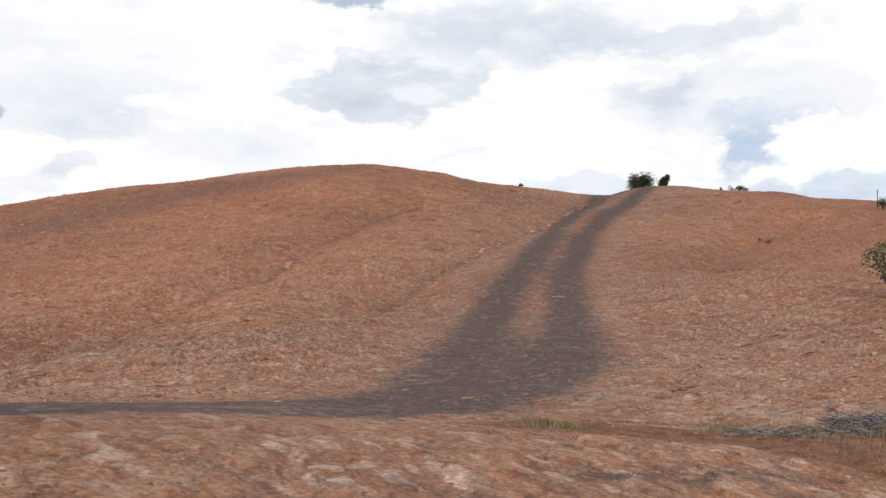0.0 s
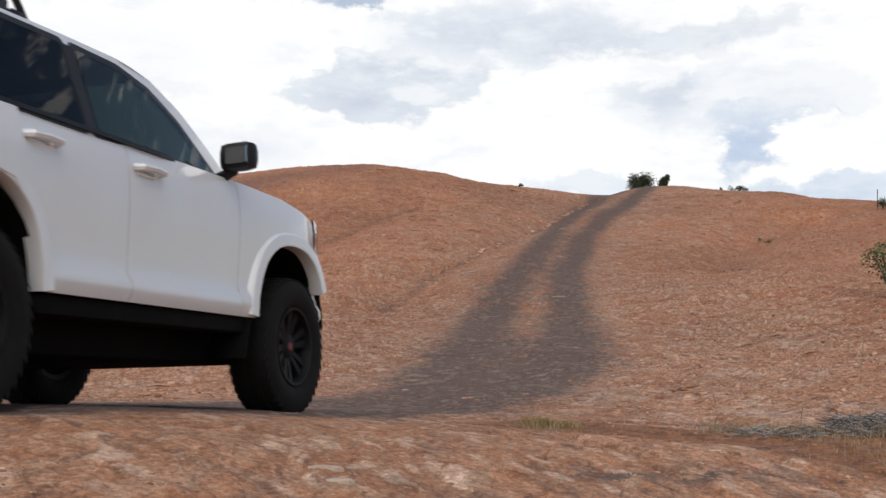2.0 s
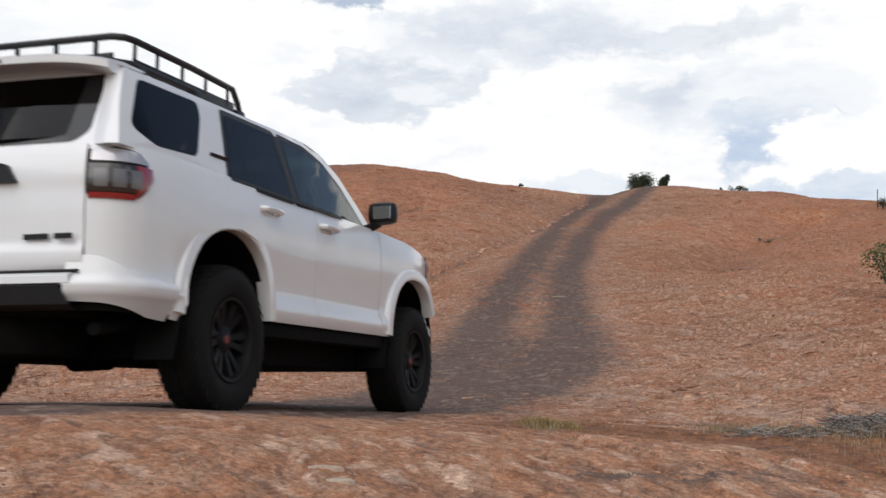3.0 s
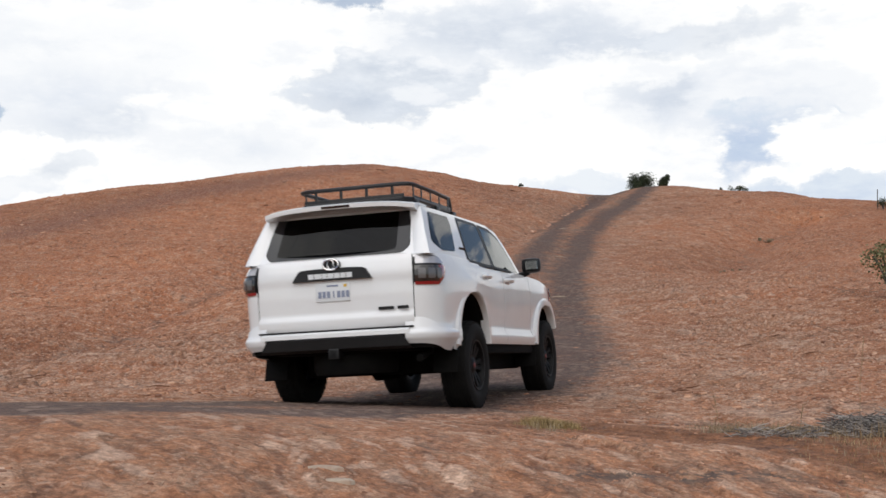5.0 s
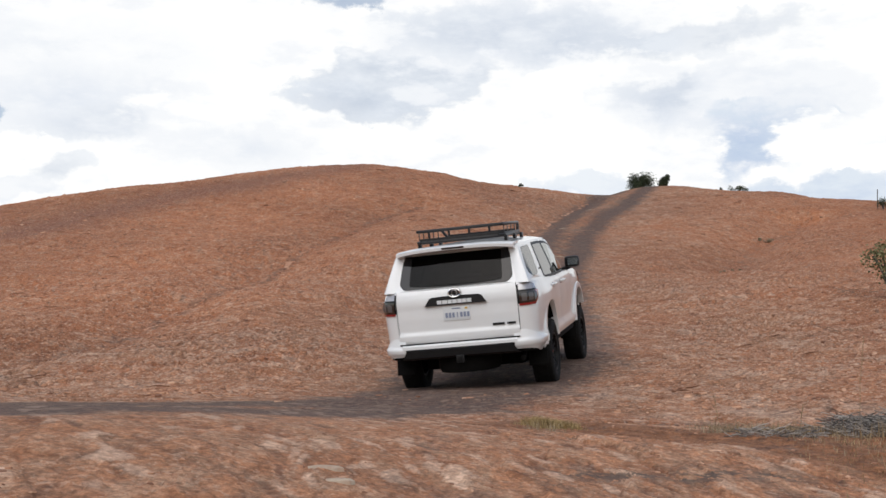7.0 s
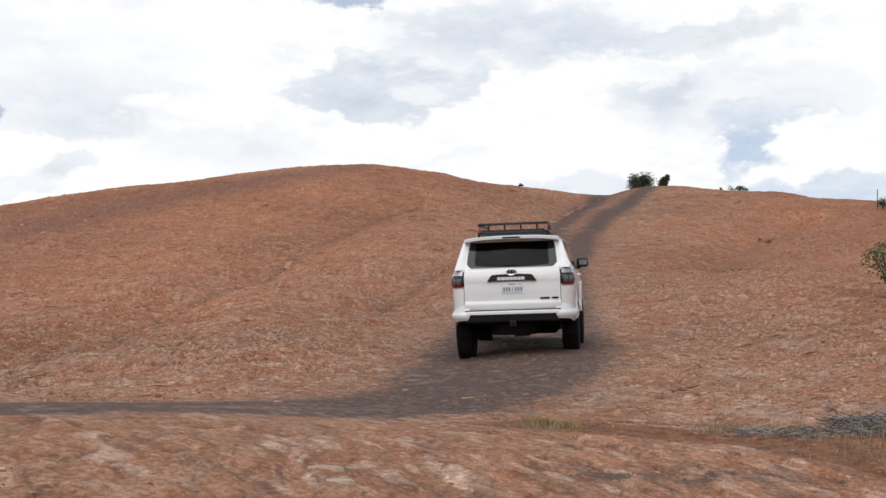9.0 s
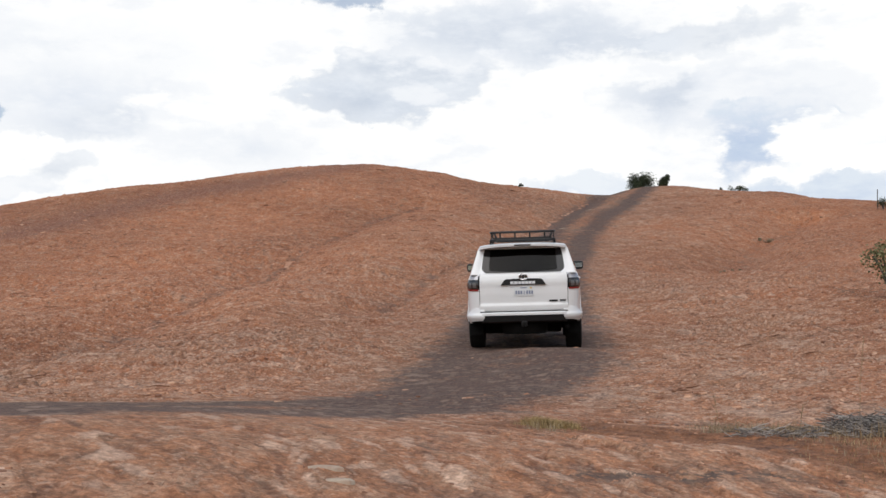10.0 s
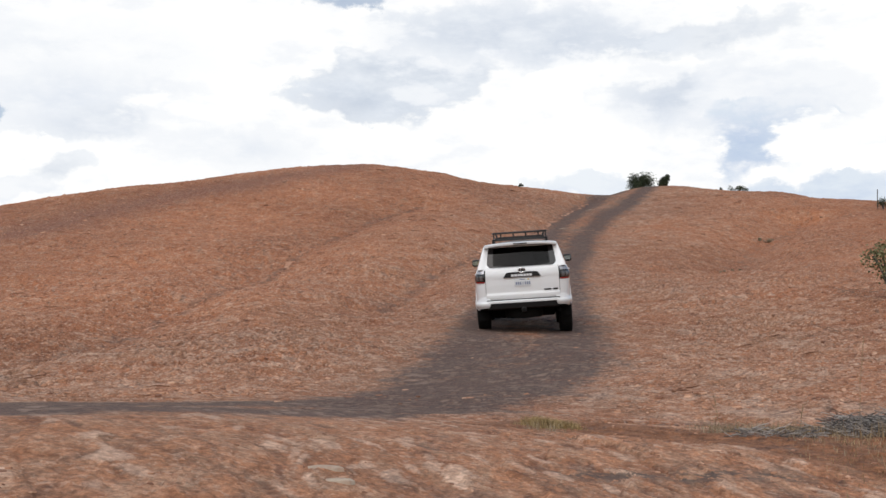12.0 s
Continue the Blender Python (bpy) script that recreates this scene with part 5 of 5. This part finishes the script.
    # lower fold of the tailgate and bumper
    bm = box(bmesh.new(), (-1.062, 0, 0.668), (0.03, 1.38, 0.016), None, 0.004)
    part("gate_seal", bm, BLACK, car)
    rows = []
    for k in np.linspace(-1, 1, 25):
        y = 0.66 * k
        b = 0.018 * k * k
        rows.append([Vector((-1.03 + b, y, 0.665)), Vector((-1.095 + b, y, 0.660)), Vector((-1.118 + b, y, 0.645)), Vector((-1.118 + b, y, 0.612)), Vector((-1.09 + b, y, 0.604))])
    bm = strip(bmesh.new(), rows)
    bmesh.ops.recalc_face_normals(bm, faces=bm.faces)
    bumper = part("rear_bumper", bm, PAINT, car)
    rows = []
    for k in np.linspace(-1, 1, 25):
        y = k
        rows.append([Vector((-1.10 + 0.02 * k * k, 0.605 * y, 0.618)), Vector((-1.125 + 0.02 * k * k, 0.61 * y, 0.600)), Vector((-1.112 + 0.02 * k * k, 0.665 * y, 0.515)), Vector((-1.06, 0.675 * y, 0.490)), Vector((-0.80, 0.68 * y, 0.500))])
    bm = strip(bmesh.new(), rows)
    bmesh.ops.recalc_face_normals(bm, faces=bm.faces)
    part("bumper_valance", bm, BLACK, bumper, "black lower bumper")
    bm = box(bmesh.new(), (-1.04, 0, 0.475), (0.16, 0.075, 0.075), None, 0.012)
    box(bm, (-1.11, 0, 0.475), (0.02, 0.095, 0.085), None, 0.008)
    part("tow_hitch", bm, BLACK, car)
    # what hangs underneath
    bm = box(bmesh.new(), (1.25, 0, 0.42), (3.1, 1.20, 0.28), None, 0.05)
    part("chassis", bm, UNDER, car)
    bm = bmesh.new()
    lathe(bm, [(-0.60, 0.001), (-0.60, 0.045), (-0.16, 0.05), (-0.12, 0.13), (0.10, 0.14), (0.16, 0.05), (0.60, 0.045), (0.60, 0.001)], steps=20)
    bmesh.ops.translate(bm, verts=bm.verts, vec=(0, -0.05, 0.37))
    part("rear_axle", bm, UNDER, car)
    bm = bmesh.new()
    lathe(bm, [(-0.10, 0.001), (-0.10, 0.36), (-0.05, 0.385), (0.05, 0.385), (0.10, 0.36), (0.10, 0.001)], steps=32)
    for v in bm.verts:
        v.co = Vector((v.co.x - 0.60, v.co.z * 0.95, 0.40 + v.co.y))
    part("spare_tyre", bm, UNDER, car)
    bm = tube(bmesh.new(), [(1.2, -0.45, 0.40), (0.4, -0.55, 0.40), (-0.45, -0.62, 0.48), (-0.75, -0.66, 0.43), (-0.92, -0.68, 0.41)], 0.032, 10)
    part("exhaust_pipe", bm, UNDER, car)
    bm = box(bmesh.new(), (-0.60, 0.0, 0.535), (0.80, 1.20, 0.12), None, 0.03)
    part("rear_crossmember", bm, UNDER, car)
    bm = box(bmesh.new(), (2.2, 0, 0.36), (1.5, 0.80, 0.03), Matrix.Rotation(radians(-4), 4, "Y"), 0.01)
    box(bm, (1.1, 0.0, 0.34), (0.9, 0.30, 0.14), None, 0.04)
    box(bm, (0.9, -0.36, 0.35), (0.6, 0.26, 0.16), None, 0.05)
    part("skid_plate", bm, UNDER, car)
    for sgn in (-1, 1):
        bm = tube(bmesh.new(), [(0.12, sgn * 0.50, 0.32), (-0.06, sgn * 0.50, 0.62)], 0.035, 8)
        part("shock_absorber", bm, UNDER, car)
        bm = tube(bmesh.new(), [(2.79, sgn * 0.25, 0.38), (2.79, sgn * 0.72, 0.39)], 0.04, 8)
        part("front_axle_shaft", bm, UNDER, car)
    build_rack(car)
    build_seats(car)
    wheels = [(build_wheel(car, x, s), x, s) for x in (0.0, 2.79) for s in (-1, 1)]
    return car, wheels


car, wheels = build_car()


def car_at(t):
    """The vehicle's pose between its rows."""
    ts = [r[0] for r in CAR_ROWS]
    v = [float(np.interp(t, ts, [r[k] for r in CAR_ROWS])) for k in range(1, 7)]
    return pose(*v)


def motions():
    walk(car, [(r[0], pose(*r[1:])) for r in CAR_ROWS])
    times = [0.2 * i for i in range(61)]
    for wheel, x, s in wheels:
        rows, spin, last = [], 40.0 * (x + s), None
        for t in times:
            m = car_at(t)
            c = m @ Vector((x, s * 0.792, 0.392))
            if last is not None:
                spin += math.degrees((c - last).length / 0.392)
            last = c
            lift = float(height(np.array([c.x]), np.array([c.y]))[0]) + 0.366 - c.z
            lift = max(-0.10, min(0.06, lift))
            rows.append((t, pose(x, s * 0.792, 0.392 + lift, 0, spin, 0)))
        walk(wheel, rows)


# ---- plants and loose rock ----
def ground_z(x, y):
    hit, place, normal, _ = GROUND.ray_cast(Vector((x, y, 60)), Vector((0, 0, -1)))
    return place.z if hit else 0.0


def on_ground(x, y, sink=0.0):
    return Vector((x, y, ground_z(x, y) - sink))


def leaf(bm, p, size, rng, aspect=0.55):
    """One small leaf, bent along its middle."""
    m = Matrix.Rotation(rng.uniform(0, 6.28), 3, "Z") @ Matrix.Rotation(rng.uniform(-1.2, 1.2), 3, "X") @ Matrix.Rotation(rng.uniform(-1.2, 1.2), 3, "Y")
    c = [Vector((-0.5, 0, 0)), Vector((0, -aspect / 2, 0.10)), Vector((0.5, 0, 0)), Vector((0, aspect / 2, 0.10))]
    v = [bm.verts.new(p + m @ (q * size)) for q in c]
    bm.faces.new((v[0], v[1], v[2]))
    bm.faces.new((v[0], v[2], v[3]))


def limbs(bm, rng, base, tips, radius):
    for tip in tips:
        mid = (base + tip) / 2 + Vector((rng.uniform(-0.1, 0.1), rng.uniform(-0.1, 0.1), rng.uniform(0, 0.1))) * (tip - base).length
        for (a, b, r) in ((base, mid, radius), (mid, tip, radius * 0.6)):
            tube(bm, [a, a.lerp(b, 0.5) + Vector((rng.uniform(-1, 1), rng.uniform(-1, 1), 0)) * 0.03 * (b - a).length, b], r, 5)


def bush(name, x, y, wide, tall, leaves, size, mat, label, category, seed, lobes=9, aspect=0.55, squat=0.8, low=0.3, sink=0.03):
    """A shrub: a short forked stem and lobes of leaves with gaps between them."""
    rng = random.Random(seed)
    base = on_ground(x, y, sink)
    root = tagged(new(name), label, category)
    root.location = base
    centres = []
    for i in range(lobes):
        a = rng.uniform(0, 6.28)
        r = wide / 2 * rng.uniform(0.15, 0.85)
        h = tall * rng.uniform(low, 0.84)
        centres.append((Vector((r * math.cos(a), r * math.sin(a) * squat, h)), rng.uniform(0.16, 0.30) * min(wide, tall * 1.4)))
    bm = bmesh.new()
    limbs(bm, rng, Vector((0, 0, 0)), [c for c, r in centres], 0.025 * tall)
    part("stem", bm, BARK, root)
    bm = bmesh.new()
    for i in range(leaves):
        c, r = centres[rng.randrange(lobes)]
        d = Vector((rng.gauss(0, 1), rng.gauss(0, 1), rng.gauss(0, 1))).normalized() * r * rng.uniform(0.35, 1.12)
        leaf(bm, c + d, size * rng.uniform(0.6, 1.3), rng, aspect)
    crown = part("crown", bm, mat, root, smooth=False)
    tagged(crown, kind="stuff")
    return root


def blade(bm, base, h, lean, w, rng):
    a = rng.uniform(0, 6.28)
    d = Vector((math.cos(a), math.sin(a), 0))
    s = Vector((-d.y, d.x, 0)) * w
    m = base + d * lean * 0.35 + Vector((0, 0, h * 0.6))
    tip = base + d * lean + Vector((0, 0, h))
    v = [bm.verts.new(p) for p in (base - s, base + s, m + s * 0.7, m - s * 0.7, tip)]
    bm.faces.new((v[0], v[1], v[2], v[3]))
    bm.faces.new((v[3], v[2], v[4]))


def tussock(name, spots, count, h, spread, mat, label, category, seed, w=0.0013, kind=""):
    """Blades of grass standing in and round the given spots."""
    rng = random.Random(seed)
    bm = bmesh.new()
    for i in range(count):
        sx, sy = spots[rng.randrange(len(spots))]
        x, y = sx + rng.gauss(0, spread), sy + rng.gauss(0, spread)
        hh = h * (0.25 + 1.3 * rng.random() ** 2.2)
        blade(bm, on_ground(x, y, 0.005), hh, hh * rng.uniform(0.1, 1.3), w * rng.uniform(0.7, 1.5), rng)
    return tagged(part(name, bm, mat, smooth=False), label, category, kind=kind)


def twig_heap(name, spots, count, long, tall, spread, label, seed, mat, category="brush"):
    """Dead twigs lying crossed over one another."""
    rng = random.Random(seed)
    bm = bmesh.new()
    for i in range(count):
        sx, sy = spots[rng.randrange(len(spots))]
        x, y = sx + rng.gauss(0, spread), sy + rng.gauss(0, spread * 0.6)
        k = math.exp(-((x - sx) ** 2 + (y - sy) ** 2) / (2 * spread * spread))
        p = on_ground(x, y, 0.004) + Vector((0, 0, tall * k * rng.uniform(0, 1)))
        a = rng.uniform(0, 6.28)
        l = long * rng.uniform(0.3, 1.0)
        d = Vector((math.cos(a), math.sin(a), rng.uniform(-0.18, 0.42))) * l
        tube(bm, [p, p + d * 0.5 + Vector((rng.uniform(-1, 1), rng.uniform(-1, 1), rng.uniform(-0.5, 1))) * l * 0.10, p + d], 0.0019 * rng.uniform(0.6, 1.6), 4)
    return tagged(part(name, bm, mat, smooth=False), label, category, kind="stuff")


def stalk(x, y, h, lean, seed):
    rng = random.Random(seed)
    b = on_ground(x, y, 0.01)
    bm = bmesh.new()
    pts = [b + Vector((lean * (k / 6) ** 2, rng.uniform(-0.01, 0.01), h * k / 6)) for k in range(7)]
    tube(bm, pts, 0.0022, 5)
    for k in (3, 4, 5):
        tube(bm, [pts[k], pts[k] + Vector((rng.uniform(-0.05, 0.05), rng.uniform(-0.03, 0.03), 0.07))], 0.0014, 4)
    return tagged(part("dry_stalk", bm, STRAW), "thin dry flower stalk standing in soil", "dry plant", "dry stalks")


def flake(bm, p, size, thick, rng, tilt):
    """A flat chip of sandstone with a broken outline."""
    n = rng.randint(5, 8)
    yaw = rng.uniform(0, 6.28)
    m = tilt @ Matrix.Rotation(yaw, 3, "Z") @ Matrix.Rotation(rng.uniform(-0.22, 0.22), 3, "X")
    ring = []
    for i in range(n):
        a = 6.283 * i / n + rng.uniform(-0.3, 0.3)
        r = size * rng.uniform(0.32, 0.6)
        ring.append((math.cos(a) * r, math.sin(a) * r * 0.7))
    lo = [bm.verts.new(p + m @ Vector((x, y, -thick * 0.5))) for x, y in ring]
    hi = [bm.verts.new(p + m @ Vector((x * 0.88, y * 0.88, thick * rng.uniform(0.5, 0.8)))) for x, y in ring]
    bm.faces.new(hi)
    for i in range(n):
        bm.faces.new((lo[i], lo[(i + 1) % n], hi[(i + 1) % n], hi[i]))


def scatter(name, count, area, size, thick, label, seed, density=None, category="loose stones"):
    rng = random.Random(seed)
    bm = bmesh.new()
    done = 0
    while done < count:
        y = area[2] + (area[3] - area[2]) * rng.random() ** 1.25
        half = 0.38 * y + 1.0
        x = rng.uniform(max(area[0], -half), min(area[1], half))
        if density and rng.random() > density(x, y):
            continue
        hit, place, normal, _ = GROUND.ray_cast(Vector((x, y, 60)), Vector((0, 0, -1)))
        s = size[0] + (size[1] - size[0]) * rng.random() ** 3
        flake(bm, place, s, s * thick * rng.uniform(0.6, 1.4), rng, normal.to_track_quat("Z", "Y").to_matrix())
        done += 1
    return tagged(part(name, bm, STONE, smooth=False), label, category, kind="stuff")


def ledge(bm, p, long, high, rng, face):
    """A broken lip of bedding: a low step, undercut on its downhill side."""
    side = Vector((face.y, -face.x, 0))
    n = 7
    rows = []
    for i in range(n):
        u = i / (n - 1) - 0.5
        k = (1 - (2 * u) ** 2) ** 0.5 if abs(u) < 0.5 else 0.0
        c = p + side * long * u + face * rng.uniform(-0.06, 0.06) * long * 0.5
        c.z = ground_z(c.x, c.y)
        h = high * (0.25 + 0.75 * k) * rng.uniform(0.7, 1.2)
        back = p + side * long * u - face * (0.35 * long * (0.4 + k))
        back.z = ground_z(back.x, back.y) - 0.02
        rows.append([c - Vector((0, 0, 0.04)) - face * h * 0.6, c + Vector((0, 0, h * 0.55)) - face * h * 0.7, c + Vector((0, 0, h * 0.75)) + face * h * 0.5, c + Vector((0, 0, h)) - face * 0.02, back])
    strip(bm, rows)


def ledges(name, lines, count, area, long, high, seed):
    rng = random.Random(seed)
    bm = bmesh.new()
    for line in lines:
        spots = [Vector((x, y, 0)) for x, y in along(line, 22 * len(line))]
        for a, b in zip(spots[:-1], spots[1:]):
            d = (b - a).normalized()
            face = Vector((d.y, -d.x, 0)) if d.x > 0 else Vector((-d.y, d.x, 0))
            if rng.random() < 0.72:
                ledge(bm, a + face * rng.uniform(-0.09, 0.09), rng.uniform(0.5, 1.1) * (b - a).length * 1.5, rng.uniform(*high), rng, (face + d * rng.uniform(-0.3, 0.3)).normalized())
    for i in range(count):
        y = area[2] + (area[3] - area[2]) * rng.random()
        half = 0.37 * y
        x = rng.uniform(max(-half, area[0]), min(half, area[1]))
        if abs(float(to_line(np.array([x]), np.array([y]), MIDDLE)[0])) < 2.2:
            continue
        k = 0.35 + y / 60
        ledge(bm, Vector((x, y, 0)), k * rng.uniform(*long), k * rng.uniform(*high), rng, Vector((rng.uniform(-0.4, 0.4), -1, 0)).normalized())
    bmesh.ops.recalc_face_normals(bm, faces=bm.faces)
    return tagged(part(name, bm, STONE, smooth=False), "broken lips of red sandstone bedding", "rock ledges", kind="stuff")


def build_things():
    # two junipers peering over the crest
    bush("juniper_bush", 12.35, 80.4, 1.75, 1.25, 5200, 0.10, JUNIPER, "dark green juniper bush on the crest of the rock", "bush", 4, 20, 0.5, low=0.15, sink=0.33)
    bush("juniper_bush", 13.95, 80.4, 0.85, 1.20, 3000, 0.10, JUNIPER, "small upright dark green juniper beside the track's crest", "bush", 9, 12, 0.5, low=0.15, sink=0.33)
    bush("scrub_oak", 9.72, 27.6, 1.5, 1.40, 1500, 0.070, OAK, "olive-green scrub bush growing in a seam of rock", "bush", 12, 14, 0.75)
    bush("scrub_oak", 9.30, 26.3, 0.7, 0.34, 500, 0.055, OAK, "low olive-green sprig on bare rock", "bush", 15, 6, 0.75)
    bush("crest_shrub", 21.5, 62.4, 0.75, 0.55, 700, 0.06, JUNIPER, "small dark shrub at the foot of a post", "bush", 18, 6)
    bush("crest_shrub", 4.45, 73.0, 0.62, 0.22, 400, 0.06, JUNIPER, "flat dark shrub on the ridge", "bush", 21, 5)
    bush("rim_scrub", 18.0, 79.2, 2.7, 0.45, 900, 0.09, JUNIPER, "low dark scrub along the rim", "bush", 26, 14, low=0.2)
    bush("rim_scrub", 25.2, 73.2, 1.6, 0.26, 500, 0.09, JUNIPER, "low dark scrub along the rim", "bush", 27, 9, low=0.2)
    bush("hollow_shrub", 10.1, 45.3, 0.95, 0.20, 320, 0.06, SAGE, "dry low shrub lying in a rock hollow", "bush", 23, 6)
    bush("hollow_shrub", 14.3, 56.3, 1.0, 0.24, 320, 0.07, SAGE, "dry low shrub lying in a rock hollow", "bush", 24, 6)
    bm = tube(bmesh.new(), [on_ground(21.35, 62.8, 0.1), on_ground(21.35, 62.8) + Vector((0, 0, 0.5)), on_ground(21.35, 62.8) + Vector((0.02, 0, 0.95))], 0.022, 6)
    tagged(part("marker_post", bm, POST), "thin dark marker post on the rim", "post")
    # bare branches by the scrub
    twig_heap("bare_branches", [(9.35, 28.9), (9.1, 28.7), (9.6, 29.0)], 36, 0.75, 0.25, 0.35, "bare grey branches beside a scrub bush", 31, BARK)
    # the soil pocket: dead brush, straw, sage
    twig_heap("dead_brush", [(2.46, 7.85), (2.57, 7.83), (2.68, 7.82), (2.8, 7.82), (3.0, 7.9), (2.55, 7.5), (2.68, 7.35), (2.8, 7.2)], 4200, 0.17, 0.12, 0.10, "grey heap of dead twigs on sandy soil", 33, DEAD)
    twig_heap("dead_brush", [(1.8, 7.85), (1.95, 7.85), (2.1, 7.85), (2.3, 7.85)], 90, 0.13, 0.04, 0.12, "thin scatter of dead twigs on sandy soil", 34, SAGE)
    tussock("dry_grass", [(2.0, 8.4), (2.3, 8.3), (2.6, 8.1), (2.9, 8.0), (2.4, 7.6), (2.7, 7.2), (2.2, 6.9), (2.4, 6.4), (2.1, 5.9), (2.3, 5.5), (2.0, 5.2), (2.9, 7.6), (3.1, 9.0), (2.6, 9.0)], 5500, 0.034, 0.22, STRAW, "thin straw-coloured dry grass on orange soil", "grass", 41, kind="stuff")
    tussock("sage_mat", [(1.82, 8.7), (1.95, 8.72), (2.08, 8.72), (2.2, 8.74), (2.32, 8.75), (2.43, 8.76)], 1300, 0.055, 0.07, SAGE, "low grey-green mat of sage along the soil's edge", "plants", 43, kind="stuff")
    twig_heap("dead_brush", [(1.72, 7.25), (1.85, 7.25), (2.0, 7.22)], 150, 0.12, 0.06, 0.06, "low tangle of dead twigs at the soil's edge", 35, DEAD)
    twig_heap("fallen_twig", [(7.2, 23.5)], 9, 0.5, 0.12, 0.06, "broken grey twig lying on bare rock", 36, BARK)
    tussock("soil_sprigs", [(2.0, 6.4), (2.15, 5.9), (2.3, 6.7), (1.95, 6.9), (2.2, 6.1), (2.5, 6.0)], 420, 0.035, 0.10, SAGE, "grey-green sprigs dotted over orange soil", "plants", 47, kind="stuff")
    tussock("standing_straw", [(1.75, 7.9), (1.95, 7.8), (2.15, 7.7), (2.3, 7.4), (2.45, 7.2), (2.6, 7.0), (2.2, 8.1)], 800, 0.085, 0.10, STRAW, "pale standing straw among dead twigs", "grass", 48, kind="stuff")
    tussock("sage_mat", [(1.65, 7.72), (1.85, 7.7), (2.08, 7.68)], 600, 0.05, 0.07, SAGE, "low grey-green mat of sage on sandy soil", "plants", 44, kind="stuff")
    tussock("grass_tuft", [(0.58, 8.05), (0.63, 7.95), (0.68, 7.85), (0.74, 8.0)], 6500, 0.042, 0.05, OLIVE, "dry yellow grass tuft in a crack of rock", "grass", 45, kind="stuff")
    tussock("grass_tuft", [(0.52, 7.3), (0.64, 7.25)], 130, 0.05, 0.05, SAGE, "sparse dry sprigs on bare rock", "grass", 46, kind="stuff")
    stalk(2.92, 9.1, 0.66, 0.05, 51)
    stalk(1.95, 9.2, 0.24, -0.03, 52)
    stalk(2.45, 8.9, 0.20, 0.02, 53)
    stalk(2.75, 7.6, 0.26, -0.02, 54)
    stalk(3.35, 9.7, 0.28, 0.02, 55)
    # a pale slab or two in the foreground
    rng = random.Random(61)
    for x, y, s in ((-0.40, 4.36, 0.14), (-0.33, 4.16, 0.11)):
        bm = bmesh.new()
        c = on_ground(x, y, 0.004)
        ring = [(s * (0.45 + 0.12 * math.sin(3 * a + x * 9) + rng.uniform(-0.05, 0.05)), a) for a in (6.283 * i / 14 for i in range(14))]
        strip(bm, [[c + Vector((k * r * math.cos(a), 0.8 * k * r * math.sin(a), h)) for r, a in ring] for k, h in ((1.0, -0.006), (0.95, 0.006), (0.7, 0.012), (0.05, 0.014))], closed=True)
        tagged(part("pale_stone", bm, PALE_STONE, smooth=False), "flat whitish stone lying on the rock", "stone", "pale stones")
    for x, y, s in ((4.15, 45.4, 0.55), (5.35, 57.0, 0.5), (2.95, 32.6, 0.45), (7.6, 66.0, 0.5)):
        bm = bmesh.new()
        c = on_ground(x, y, 0.01)
        rows = []
        for u in np.linspace(-0.5, 0.5, 7):
            q = on_ground(x + s * u, y + 0.10 * s * math.cos(3 * u))
            k = 1.02 - 2 * abs(u)
            rows.append([q + Vector((0, -0.05 * k, -0.01)), q + Vector((0, -0.05 * k, 0.025 * k)), q + Vector((0, 0.06 * k, 0.03 * k)), q + Vector((0, 0.12 * k, -0.01))])
        strip(bm, rows)
        tagged(part("pale_ledge", bm, PALE_STONE, smooth=False), "pale worn edge of rock across the wheel track", "rock edge", "pale ledges")
    keep = lambda x, y: 0.015 if abs(float(to_line(np.array([x]), np.array([y]), MIDDLE)[0])) < 1.9 else 1.0
    scatter("rock_flakes", 20000, (-14, 14, 11.5, 48), (0.018, 0.11), 0.15, "loose chips of red sandstone on the slope", 71, keep)
    scatter("far_flakes", 3000, (-26, 27, 42, 76), (0.05, 0.22), 0.14, "scattered slabs on the upper slope", 72, keep)
    scatter("small_flakes", 1600, (-2.6, 3.2, 3.0, 11), (0.008, 0.04), 0.16, "small chips of sandstone on bare rock", 73, keep)
    ledges("rock_ledges", [SEAM_MID[1:], SEAM_LEFT[1:5]], 260, (-24, 26, 12, 74), (0.12, 0.50), (0.010, 0.032), 81)

    # an open crack above the soil: a broken lip facing aside
    rng = random.Random(91)
    bm = bmesh.new()
    for x, y in along([(2.75, 9.3), (3.05, 10.2), (3.40, 11.2), (3.78, 12.3)], 34):
        ledge(bm, Vector((x + rng.uniform(-0.04, 0.04), y, 0)), rng.uniform(0.08, 0.16), rng.uniform(0.006, 0.016), rng, Vector((-1, rng.uniform(-0.1, 0.4), 0)).normalized())
    bmesh.ops.recalc_face_normals(bm, faces=bm.faces)
    tagged(part("crack_lip", bm, STONE, smooth=False), "broken edge of a crack in red sandstone", "rock ledges", kind="stuff")


PALE_STONE = dusty("pale_stone", (0.40, 0.33, 0.26), 0.9, (0.30, 0.17, 0.11), 0.7, 26.0)
build_things()


motions()
